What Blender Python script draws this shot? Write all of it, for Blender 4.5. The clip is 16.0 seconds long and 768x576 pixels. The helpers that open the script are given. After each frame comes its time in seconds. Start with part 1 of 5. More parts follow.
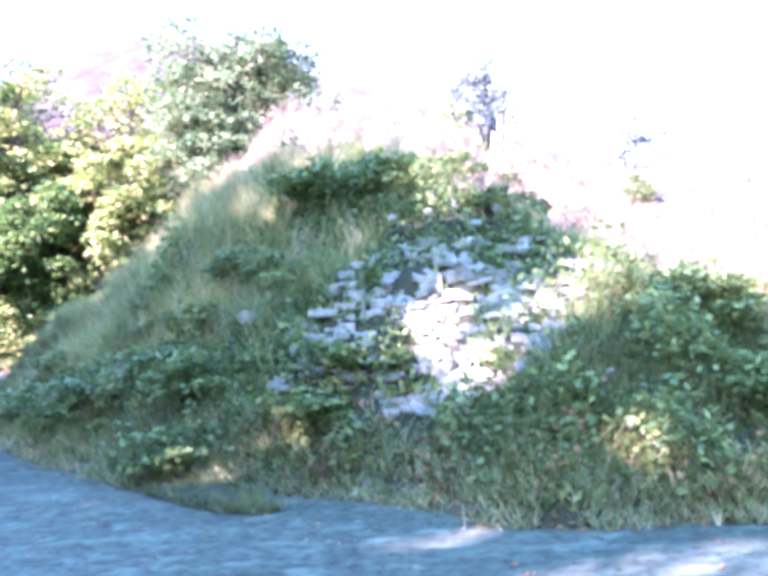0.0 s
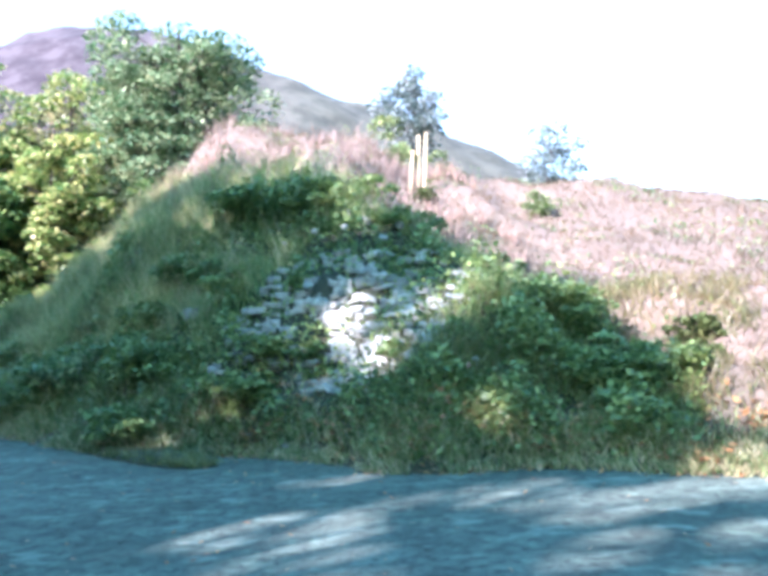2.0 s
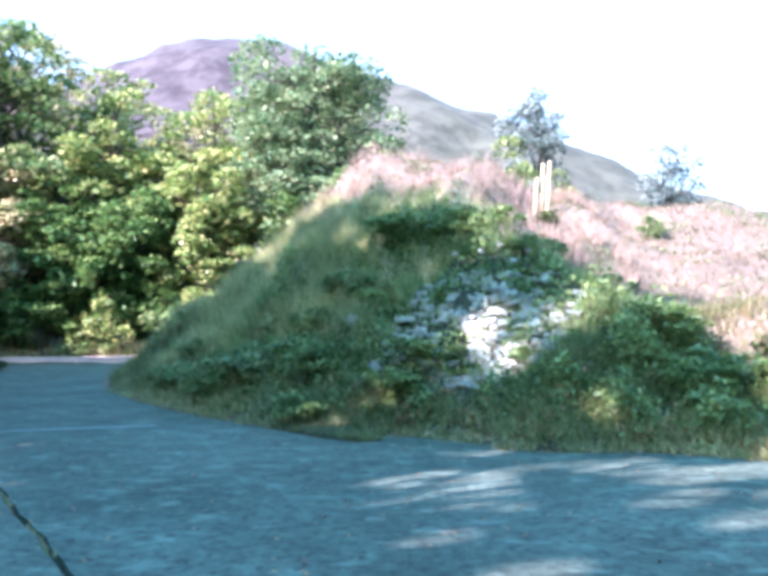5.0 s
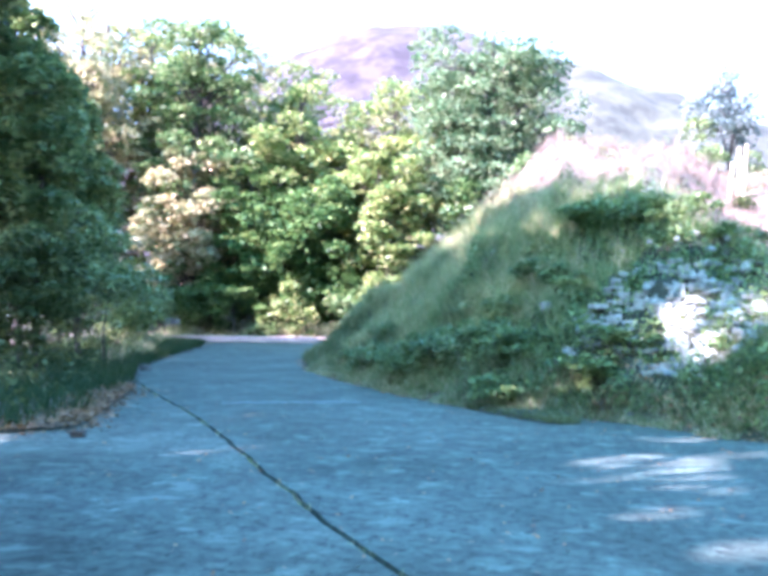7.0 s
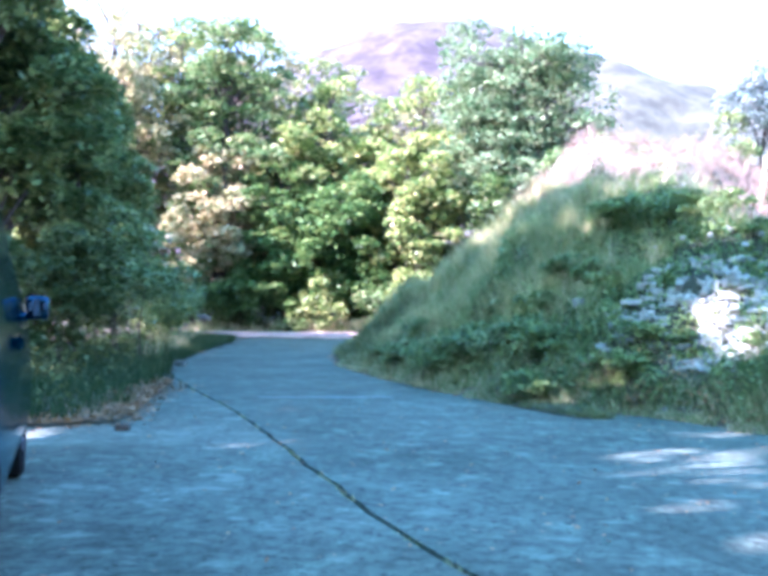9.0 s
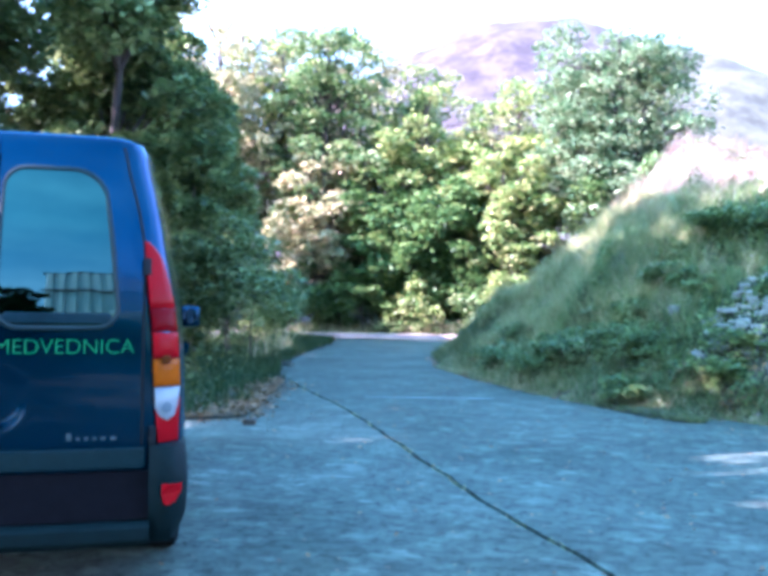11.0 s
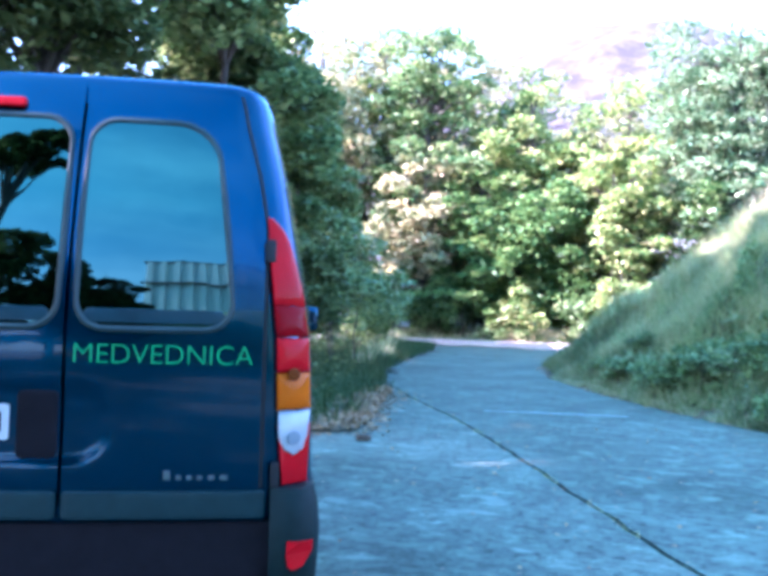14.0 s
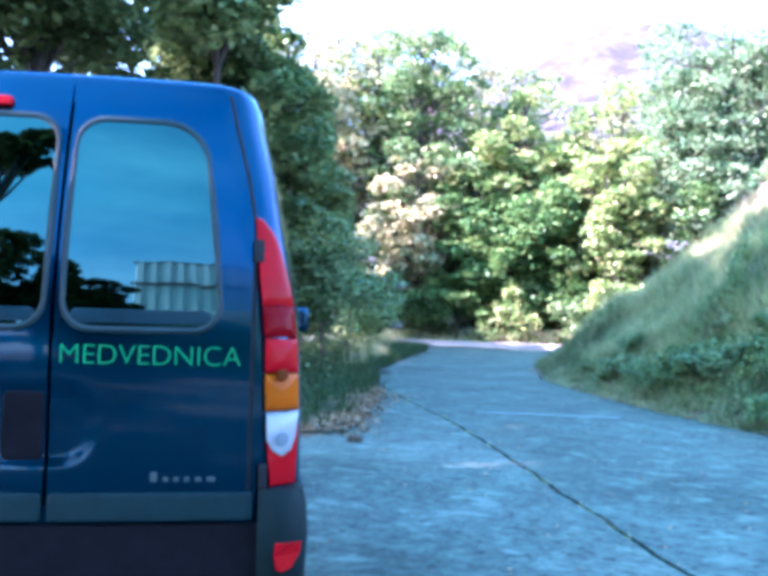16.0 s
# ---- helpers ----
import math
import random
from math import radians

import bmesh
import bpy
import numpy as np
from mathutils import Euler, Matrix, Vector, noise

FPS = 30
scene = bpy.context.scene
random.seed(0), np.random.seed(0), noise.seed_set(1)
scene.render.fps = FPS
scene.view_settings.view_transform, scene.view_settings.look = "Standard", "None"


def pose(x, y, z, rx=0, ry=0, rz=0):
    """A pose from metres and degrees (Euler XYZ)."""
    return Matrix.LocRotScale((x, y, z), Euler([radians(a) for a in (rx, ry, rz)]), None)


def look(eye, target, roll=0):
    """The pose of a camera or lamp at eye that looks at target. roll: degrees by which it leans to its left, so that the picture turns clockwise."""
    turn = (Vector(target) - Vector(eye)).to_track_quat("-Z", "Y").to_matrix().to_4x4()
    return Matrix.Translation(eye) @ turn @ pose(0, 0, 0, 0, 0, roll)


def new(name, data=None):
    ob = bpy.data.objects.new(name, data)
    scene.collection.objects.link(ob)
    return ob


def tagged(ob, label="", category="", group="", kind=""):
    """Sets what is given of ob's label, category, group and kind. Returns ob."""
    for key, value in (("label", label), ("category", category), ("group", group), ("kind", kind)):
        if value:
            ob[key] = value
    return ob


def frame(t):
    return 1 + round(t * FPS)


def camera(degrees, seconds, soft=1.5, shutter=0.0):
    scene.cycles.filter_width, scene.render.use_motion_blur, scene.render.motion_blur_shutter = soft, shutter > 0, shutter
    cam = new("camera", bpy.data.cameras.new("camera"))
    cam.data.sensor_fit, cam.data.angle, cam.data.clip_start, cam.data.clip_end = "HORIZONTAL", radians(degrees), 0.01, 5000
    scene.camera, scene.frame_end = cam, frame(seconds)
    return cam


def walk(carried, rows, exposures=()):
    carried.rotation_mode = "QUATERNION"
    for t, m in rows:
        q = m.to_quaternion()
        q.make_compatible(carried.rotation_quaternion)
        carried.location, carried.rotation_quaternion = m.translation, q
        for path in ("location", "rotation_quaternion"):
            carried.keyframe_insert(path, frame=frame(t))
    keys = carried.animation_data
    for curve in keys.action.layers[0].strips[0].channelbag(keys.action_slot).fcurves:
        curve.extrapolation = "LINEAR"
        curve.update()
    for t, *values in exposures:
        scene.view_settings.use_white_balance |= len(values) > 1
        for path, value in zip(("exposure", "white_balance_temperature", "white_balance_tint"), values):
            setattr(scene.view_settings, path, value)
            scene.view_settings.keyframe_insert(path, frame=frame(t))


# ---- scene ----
cam = camera(46.6, 16.0, soft=4.6)
PATH = [
    (0.0, -0.012, 0.011, 1.104, 92.65, 3.10, 0.23),
    (0.5, 0.051, -0.258, 1.097, 92.23, 3.15, -1.02),
    (1.0, 0.128, -0.696, 1.108, 92.13, 3.03, -2.14),
    (1.5, 0.174, -1.032, 1.102, 91.91, 2.89, -2.93),
    (2.0, 0.176, -1.591, 1.085, 92.27, 2.45, -3.72),
    (2.5, 0.150, -2.123, 1.104, 92.72, 1.99, -2.87),
    (3.0, 0.098, -2.452, 1.108, 92.90, 2.18, -1.40),
    (5.5, -0.229, -3.645, 1.106, 92.77, 0.31, 6.17),
    (6.0, -0.337, -3.769, 1.103, 91.84, 0.18, 10.20),
    (6.5, -0.399, -3.972, 1.108, 91.93, -0.20, 14.10),
    (7.0, -0.389, -3.989, 1.112, 91.91, -0.29, 14.38),
    (7.5, -0.378, -3.836, 1.087, 91.63, -0.22, 12.62),
    (8.0, -0.418, -3.973, 1.109, 91.66, -0.11, 14.08),
    (8.5, -0.419, -4.099, 1.114, 91.90, -0.31, 15.55),
    (9.0, -0.435, -4.153, 1.118, 91.62, -0.22, 16.12),
    (9.5, -0.392, -4.566, 1.175, 91.62, 0.07, 19.56),
    (9.7, -0.360, -4.700, 1.175, 91.63, -0.01, 20.75),
    (10.2, -0.320, -4.880, 1.177, 91.64, -0.22, 22.00),
    (11.2, -0.350, -4.860, 1.179, 91.66, -0.64, 22.10),
    (11.6, -0.410, -4.740, 1.180, 91.67, -0.80, 22.25),
    (12.0, -0.512, -4.563, 1.181, 91.68, -0.97, 22.65),
    (12.5, -0.693, -4.384, 1.180, 91.72, -1.26, 24.51),
    (13.0, -0.903, -4.190, 1.167, 91.81, -1.40, 26.76),
    (13.5, -1.036, -4.066, 1.159, 91.81, -1.45, 28.10),
    (14.0, -1.038, -4.068, 1.163, 91.91, -1.57, 28.11),
    (14.5, -1.038, -4.064, 1.158, 91.93, -1.62, 28.05),
    (15.0, -1.032, -4.065, 1.158, 91.95, -1.72, 27.86),
    (15.5, -1.031, -4.060, 1.158, 91.98, -1.64, 27.85),
    (16.0, -1.031, -4.049, 1.161, 92.00, -1.58, 27.68),
]
EXPOSURES = [(0.0, 3.26, 5320, 46), (0.4, 2.76, 5240, 30), (1.2, 2.62, 5220, 22), (2.0, 2.28, 5170, 13), (3.0, 2.28, 5170, 13), (5.5, 2.45, 5200, 15), (7.0, 2.92, 4990, 24), (9.5, 2.92, 4910, 24), (12.0, 3.07, 4850, 24), (13.5, 3.26, 4810, 25), (16.0, 3.3, 4810, 25)]
walk(cam, [(t, pose(x, y, z, rx, ry, rz)) for t, x, y, z, rx, ry, rz in PATH], EXPOSURES)

# ---- sky and sun ----
SUN_TO = Vector((-0.75, -0.66, 0.0)).normalized() * math.cos(radians(34)) + Vector((0, 0, math.sin(radians(34))))
world = bpy.data.worlds.new("sky")
scene.world = world
world.use_nodes = True
wn, wl = world.node_tree.nodes, world.node_tree.links
sky = wn.new("ShaderNodeTexSky")
sky.sky_type = "NISHITA"
sky.sun_disc = False
sky.sun_elevation = radians(34)
sky.sun_rotation = math.atan2(SUN_TO.x, SUN_TO.y)
sky.air_density, sky.dust_density, sky.ozone_density = 1.0, 1.6, 1.0
wn["Background"].inputs["Strength"].default_value = 0.15
# thin high cloud: a pale veil, thicker in drifts
wtc = wn.new("ShaderNodeTexCoord")
wmap = wn.new("ShaderNodeMapping")
wmap.inputs["Scale"].default_value = (1.0, 1.0, 3.5)
veil = wn.new("ShaderNodeTexNoise")
veil.inputs["Scale"].default_value, veil.inputs["Detail"].default_value = 2.2, 5.0
vr = wn.new("ShaderNodeValToRGB")
vr.color_ramp.elements[0].position, vr.color_ramp.elements[0].color = 0.35, (0.0, 0.0, 0.0, 1)
vr.color_ramp.elements[1].position, vr.color_ramp.elements[1].color = 0.75, (0.27, 0.27, 0.27, 1)
vm = wn.new("ShaderNodeMix")
vm.data_type = "RGBA"
vm.inputs[7].default_value = (6.6, 6.4, 6.9, 1)
wl.new(wtc.outputs["Generated"], wmap.inputs["Vector"])
wl.new(wmap.outputs["Vector"], veil.inputs["Vector"])
wl.new(veil.outputs["Fac"], vr.inputs["Fac"])
wl.new(vr.outputs["Color"], vm.inputs[0])
wl.new(sky.outputs["Color"], vm.inputs[6])
# deep blue-green overhead, whitish haze towards the horizon
wsep, wup = wn.new("ShaderNodeSeparateXYZ"), wn.new("ShaderNodeMapRange")
wup.inputs[1].default_value, wup.inputs[2].default_value = 0.28, 0.62
wl.new(wtc.outputs["Generated"], wsep.inputs[0])
wl.new(wsep.outputs[2], wup.inputs[0])
cool = wn.new("ShaderNodeMix")
cool.data_type, cool.blend_type = "RGBA", "MULTIPLY"
cool.inputs[7].default_value = (0.58, 1.0, 1.0, 1)
wl.new(wup.outputs[0], cool.inputs[0])
wl.new(vm.outputs[2], cool.inputs[6])
wl.new(cool.outputs[2], wn["Background"].inputs["Color"])
sun = new("sun", bpy.data.lights.new("sun", "SUN"))
sun.data.energy, sun.data.angle, sun.data.color = 7.6, radians(0.53), (1.0, 0.73, 0.70)
sun.matrix_world = look(SUN_TO * 60, (0, 0, 0))


# ---- materials ----
def mat(name):
    m = bpy.data.materials.new(name)
    m.use_nodes = True
    nt = m.node_tree
    return m, nt.nodes, nt.links, nt.nodes["Principled BSDF"]


def tex(n, l, kind, scale, detail=4.0, coord="Object", rough=0.6, stretch=None):
    tc = n.new("ShaderNodeTexCoord")
    src = tc.outputs[coord]
    if stretch:
        mp = n.new("ShaderNodeMapping")
        mp.inputs["Scale"].default_value = stretch
        l.new(src, mp.inputs["Vector"])
        src = mp.outputs["Vector"]
    t = n.new(kind)
    t.inputs["Scale"].default_value = scale
    if kind == "ShaderNodeTexNoise":
        t.inputs["Detail"].default_value = detail
        t.inputs["Roughness"].default_value = rough
    l.new(src, t.inputs["Vector"])
    return t


def ramp(n, l, src, stops):
    r = n.new("ShaderNodeValToRGB")
    e = r.color_ramp.elements
    while len(e) < len(stops):
        e.new(0.5)
    for el, (p, c) in zip(e, stops):
        el.position = p
        el.color = (*c, 1)
    l.new(src, r.inputs["Fac"])
    return r


def mix(n, l, fac, a, b, mode="MIX"):
    m = n.new("ShaderNodeMix")
    m.data_type, m.blend_type = "RGBA", mode
    for sock, v in ((m.inputs[0], fac), (m.inputs[6], a), (m.inputs[7], b)):
        if isinstance(v, (int, float)):
            sock.default_value = v
        elif isinstance(v, tuple):
            sock.default_value = (*v, 1)
        else:
            l.new(v, sock)
    return m.outputs[2]


def bump(n, l, b, src, strength, dist):
    k = n.new("ShaderNodeBump")
    k.inputs["Strength"].default_value, k.inputs["Distance"].default_value = strength, dist
    l.new(src, k.inputs["Height"])
    l.new(k.outputs["Normal"], b.inputs["Normal"])


def road_material(name, tone):
    m, n, l, b = mat(name)
    big = tex(n, l, "ShaderNodeTexNoise", 0.55, 5)
    mid = tex(n, l, "ShaderNodeTexNoise", 2.6, 7, rough=0.72)
    fine = tex(n, l, "ShaderNodeTexNoise", 90, 3, rough=0.8)
    base = ramp(n, l, mid.outputs["Fac"], [(0.33, tuple(c * 0.58 for c in tone)), (0.45, tuple(c * 0.88 for c in tone)), (0.57, tuple(c * 1.08 for c in tone)), (0.66, tuple(c * 1.85 for c in tone))])
    stain = ramp(n, l, big.outputs["Fac"], [(0.35, (0.56, 0.64, 0.57)), (0.65, (1.28, 1.26, 1.26))])
    grain = ramp(n, l, fine.outputs["Fac"], [(0.3, (0.55, 0.55, 0.55)), (0.7, (1.4, 1.4, 1.4))])
    c = mix(n, l, 1.0, base.outputs["Color"], stain.outputs["Color"], "MULTIPLY")
    c = mix(n, l, 0.7, c, grain.outputs["Color"], "MULTIPLY")
    small = tex(n, l, "ShaderNodeTexNoise", 11, 5, rough=0.7)
    worn = ramp(n, l, small.outputs["Fac"], [(0.36, (0.45, 0.47, 0.45)), (0.5, (1.0, 1.0, 1.0)), (0.64, (1.5, 1.5, 1.5))])
    c = mix(n, l, 0.9, c, worn.outputs["Color"], "MULTIPLY")
    spot = tex(n, l, "ShaderNodeTexNoise", 13.0, 3, rough=0.5, stretch=(1.2, 1.0, 1.0))
    dark = ramp(n, l, spot.outputs["Fac"], [(0.34, (0.25, 0.30, 0.26)), (0.40, (1.0, 1.0, 1.0))])
    c = mix(n, l, 0.85, c, dark.outputs["Color"], "MULTIPLY")
    pale = tex(n, l, "ShaderNodeTexNoise", 3.4, 4, rough=0.6, stretch=(0.8, 1.3, 1.0))
    dust = ramp(n, l, pale.outputs["Fac"], [(0.57, (0.0, 0.0, 0.0)), (0.66, (0.8, 0.8, 0.8))])
    c = mix(n, l, dust.outputs["Color"], c, tuple(q * k for q, k in zip(tone, (2.2, 2.1, 2.1))))
    l.new(c, b.inputs["Base Color"])
    b.inputs["Roughness"].default_value = 0.85
    bump(n, l, b, fine.outputs["Fac"], 0.6, 0.01)
    return m


def leaf_material(name, colours, trans=0.35, rough=0.45, gloss=0.5):
    """Leaves: one tint for each leaf, a second slow drift over the crown."""
    m, n, l, b = mat(name)
    g = n.new("ShaderNodeNewGeometry")
    r = ramp(n, l, g.outputs["Random Per Island"], [(i / max(1, len(colours) - 1), c) for i, c in enumerate(colours)])
    drift = tex(n, l, "ShaderNodeTexNoise", 0.7, 2)
    d = ramp(n, l, drift.outputs["Fac"], [(0.3, (0.75, 0.85, 0.8)), (0.7, (1.25, 1.15, 1.0))])
    c = mix(n, l, 1.0, r.outputs["Color"], d.outputs["Color"], "MULTIPLY")
    l.new(c, b.inputs["Base Color"])
    b.inputs["Roughness"].default_value = rough
    b.inputs["Specular IOR Level"].default_value = gloss
    t = n.new("ShaderNodeBsdfTranslucent")
    l.new(c, t.inputs["Color"])
    s = n.new("ShaderNodeMixShader")
    s.inputs[0].default_value = trans
    l.new(b.outputs[0], s.inputs[1])
    l.new(t.outputs[0], s.inputs[2])
    l.new(s.outputs[0], n["Material Output"].inputs["Surface"])
    return m


def plain(name, colour, rough=0.5, metal=0.0, vary=0.15, scale=8.0, coat=0.0):
    m, n, l, b = mat(name)
    t = tex(n, l, "ShaderNodeTexNoise", scale, 5)
    r = ramp(n, l, t.outputs["Fac"], [(0.3, tuple(c * (1 - vary) for c in colour)), (0.7, tuple(min(1, c * (1 + vary)) for c in colour))])
    l.new(r.outputs["Color"], b.inputs["Base Color"])
    b.inputs["Roughness"].default_value = rough
    b.inputs["Metallic"].default_value = metal
    b.inputs["Coat Weight"].default_value = coat
    return m


ASPHALT = road_material("worn_asphalt", (0.067, 0.093, 0.0725))
CONCRETE = road_material("worn_paving", (0.080, 0.105, 0.082))


def soil_material():
    m, n, l, b = mat("grassy_soil")
    a = tex(n, l, "ShaderNodeTexNoise", 0.35, 6)
    f = tex(n, l, "ShaderNodeTexNoise", 6.0, 6, rough=0.75)
    c1 = ramp(n, l, a.outputs["Fac"], [(0.35, (0.018, 0.026, 0.012)), (0.5, (0.032, 0.038, 0.020)), (0.68, (0.13, 0.108, 0.072))])
    c2 = ramp(n, l, f.outputs["Fac"], [(0.25, (0.5, 0.5, 0.5)), (0.75, (1.4, 1.4, 1.4))])
    c = mix(n, l, 1.0, c1.outputs["Color"], c2.outputs["Color"], "MULTIPLY")
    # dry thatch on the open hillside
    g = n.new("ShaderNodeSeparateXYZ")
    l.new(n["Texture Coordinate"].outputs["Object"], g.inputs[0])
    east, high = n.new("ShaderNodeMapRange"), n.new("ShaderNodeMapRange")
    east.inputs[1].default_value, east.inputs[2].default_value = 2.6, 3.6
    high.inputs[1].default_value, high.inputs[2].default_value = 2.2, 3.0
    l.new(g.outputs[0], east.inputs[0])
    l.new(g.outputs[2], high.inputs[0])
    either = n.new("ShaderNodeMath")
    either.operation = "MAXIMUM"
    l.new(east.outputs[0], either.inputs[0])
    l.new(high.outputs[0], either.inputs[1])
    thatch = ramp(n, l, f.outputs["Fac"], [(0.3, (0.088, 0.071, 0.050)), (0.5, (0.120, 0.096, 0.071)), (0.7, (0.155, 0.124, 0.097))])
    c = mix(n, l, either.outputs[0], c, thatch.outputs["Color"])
    l.new(c, b.inputs["Base Color"])
    b.inputs["Roughness"].default_value = 0.95
    bump(n, l, b, f.outputs["Fac"], 0.5, 0.05)
    return m


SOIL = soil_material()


# ---- mesh helpers ----
def mesh_object(name, verts, faces, material, parent=None, label="", smooth=False):
    me = bpy.data.meshes.new(name)
    me.from_pydata([tuple(v) for v in verts], [], [tuple(f) for f in faces])
    me.validate()
    me.materials.append(material)
    if smooth:
        me.polygons.foreach_set("use_smooth", [True] * len(me.polygons))
    ob = new(name, me)
    if parent:
        ob.parent = parent
    if label:
        ob["label"] = label
    return ob


def soup(name, verts, count, per, material, parent=None, label=""):
    """One mesh of count alike faces of per corners each, none shared."""
    me = bpy.data.meshes.new(name)
    me.vertices.add(count * per)
    me.vertices.foreach_set("co", np.asarray(verts, dtype=np.float32).ravel())
    me.loops.add(count * per)
    me.loops.foreach_set("vertex_index", np.arange(count * per, dtype=np.int32))
    me.polygons.add(count)
    me.polygons.foreach_set("loop_start", np.arange(0, count * per, per, dtype=np.int32))
    me.polygons.foreach_set("loop_total", np.full(count, per, dtype=np.int32))
    me.materials.append(material)
    me.update()
    ob = new(name, me)
    if parent:
        ob.parent = parent
    if label:
        ob["label"] = label
    return ob


def part(name, bm, material, parent, label=""):
    """Links a bmesh as one mesh object under a thing or a part."""
    me = bpy.data.meshes.new(name)
    bm.to_mesh(me)
    bm.free()
    me.materials.append(material)
    ob = new(name, me)
    ob.parent = parent
    if label:
        ob["label"] = label
    return ob


def smoothstep(a, b, x):
    k = np.clip((x - a) / (b - a), 0, 1)
    return k * k * (3 - 2 * k)


def waves(x, y, size, seed):
    """Smooth noise of about -1 to 1 from a few crossed waves."""
    r = np.random.RandomState(seed)
    out = np.zeros_like(np.asarray(x, dtype=float))
    for k in range(7):
        a, ph, s = r.uniform(0, 6.28), r.uniform(0, 6.28), size * r.uniform(0.6, 1.7)
        out += np.sin((x * math.cos(a) + y * math.sin(a)) * 6.28 / s + ph) / 3.2
    return out


# ---- the plan: foot of the bank, joint and edges of the paving ----
FOOT = [(-9.0, 60.0), (-8.6, 24.0), (-8.2, 18.0), (-6.6, 13.9), (-4.75, 10.75), (-3.1, 8.3), (-2.3, 7.25), (-1.75, 6.75), (-1.2, 6.5),
        (-0.6, 6.2), (0.0, 5.75), (0.6, 4.92), (1.0, 4.72), (1.45, 4.86), (2.1, 4.62), (2.6, 4.2), (3.6, 3.75), (6.0, 3.1), (12.0, 2.0), (30.0, -2.0), (200.0, -30.0)]
JOINT = [(-7.9, 9.2), (-6.65, 7.5), (-5.4, 5.85), (-4.25, 4.24), (-3.62, 3.27), (-2.5, 1.57), (-2.05, 0.88), (-1.72, 0.38), (-1.26, -0.19), (0.6, -2.85), (4.0, -8.0), (9.0, -16.0)]
LEFT_ROAD = [(-17.2, 31.0), (-15.0, 26.0), (-13.2, 21.0), (-11.6, 16.8), (-10.1, 13.0), (-8.9, 10.8)]
LEFT_PAD = [(-7.5, 8.4), (-6.75, 6.7), (-6.2, 5.5), (-5.75, 4.5), (-5.5, 3.75), (-5.85, 3.35), (-7.0, 2.5), (-8.4, -0.6), (-8.8, -6.0), (-8.8, -16.0)]


def line_distance(x, y, line):
    best = np.full(np.shape(x), 1e9)
    for (ax, ay), (bx, by) in zip(line[:-1], line[1:]):
        ux, uy = bx - ax, by - ay
        k = np.clip(((x - ax) * ux + (y - ay) * uy) / (ux * ux + uy * uy), 0, 1)
        best = np.minimum(best, np.hypot(x - ax - k * ux, y - ay - k * uy))
    return best


def inside(x, y, poly):
    x, y = np.asarray(x, dtype=float), np.asarray(y, dtype=float)
    odd = np.zeros(x.shape, dtype=bool)
    for (ax, ay), (bx, by) in zip(poly, poly[1:] + poly[:1]):
        hit = ((ay > y) != (by > y)) & (x < (bx - ax) * (y - ay) / ((by - ay) if by != ay else 1e-9) + ax)
        odd ^= hit
    return odd


HILL = FOOT + [(400.0, -30.0), (400.0, 900.0), (-9.0, 900.0)]
PAVED = LEFT_ROAD + [(-7.9, 9.0)] + LEFT_PAD + [(30.0, -16.0)] + FOOT[::-1][2:-1] + [(-8.9, 31.5), (-12.0, 33.0)]


CREST_A = [-0.45, -0.25, -0.179, -0.137, -0.10, -0.03, 0.056, 0.113, 0.2, 0.353, 0.443, 0.547, 0.9, 3.0]
CREST_Z = [1.4, 2.4, 3.75, 4.45, 4.85, 4.85, 4.65, 4.05, 3.8, 3.62, 3.45, 3.1, 2.4, 1.2]


def height(x, y):
    """Ground level: paving at 0, the bank and the hill behind it, low verges on the other side."""
    x, y = np.asarray(x, dtype=float), np.asarray(y, dtype=float)
    d = line_distance(x, y, FOOT)
    hill = inside(x, y, HILL)
    right = smoothstep(0.2, 2.4, x)
    s = 0.93 - 0.24 * smoothstep(-2.0, -5.5, x) - 0.43 * right - 0.10 * smoothstep(2.5, 5.0, x)
    bank = s * (np.minimum(d, 2.7) + 0.25 * np.clip(d - 2.7, 0, 0.8))
    # the dry crest some 18 m off, by direction; beyond it the ground climbs again towards the hill
    a = x / np.maximum(y, 4.0)
    crest = np.interp(a, CREST_A, CREST_Z)
    top = s * 2.9
    rise = np.maximum(crest - top, 0.1) * np.clip((np.hypot(x, y + 1) - 10.5) / 6.5, 0, 1) * smoothstep(0.8, 3.5, d)
    b = x / np.maximum(y, 20.0)
    far = np.clip(0.20 - 0.36 * np.clip(b, -0.06, 2), 0.02, 0.21) * smoothstep(-0.45, -0.12, b)
    rise += far * np.clip(np.minimum(d, 110) - 16.5, 0, 95) - 0.1 * np.clip(d - 140, 0, 600)
    up = bank + rise
    lumps = 0.11 * waves(x, y, 0.9, 3) + 0.18 * waves(x, y, 2.6, 4) + 0.20 * waves(x, y, 4.2, 14) * (x < 0) + 0.10 * waves(x, y, 1.4, 15) * (x < -0.5)
    up += lumps * (1 - 0.65 * smoothstep(2.5, 5.0, x)) * smoothstep(0.1, 1.5, d) + 0.5 * waves(x, y, 14, 5) * smoothstep(12, 30, d)
    side = line_distance(x, y, PAVED + PAVED[:1])
    paved = inside(x, y, PAVED)
    low = np.where(paved, -0.06, 0.03 + 0.05 * np.clip(side, 0, 40) + 0.05 * waves(x, y, 2.0, 6) * smoothstep(0.1, 1, side))
    return np.where(hill, np.maximum(up, 0.02), low)


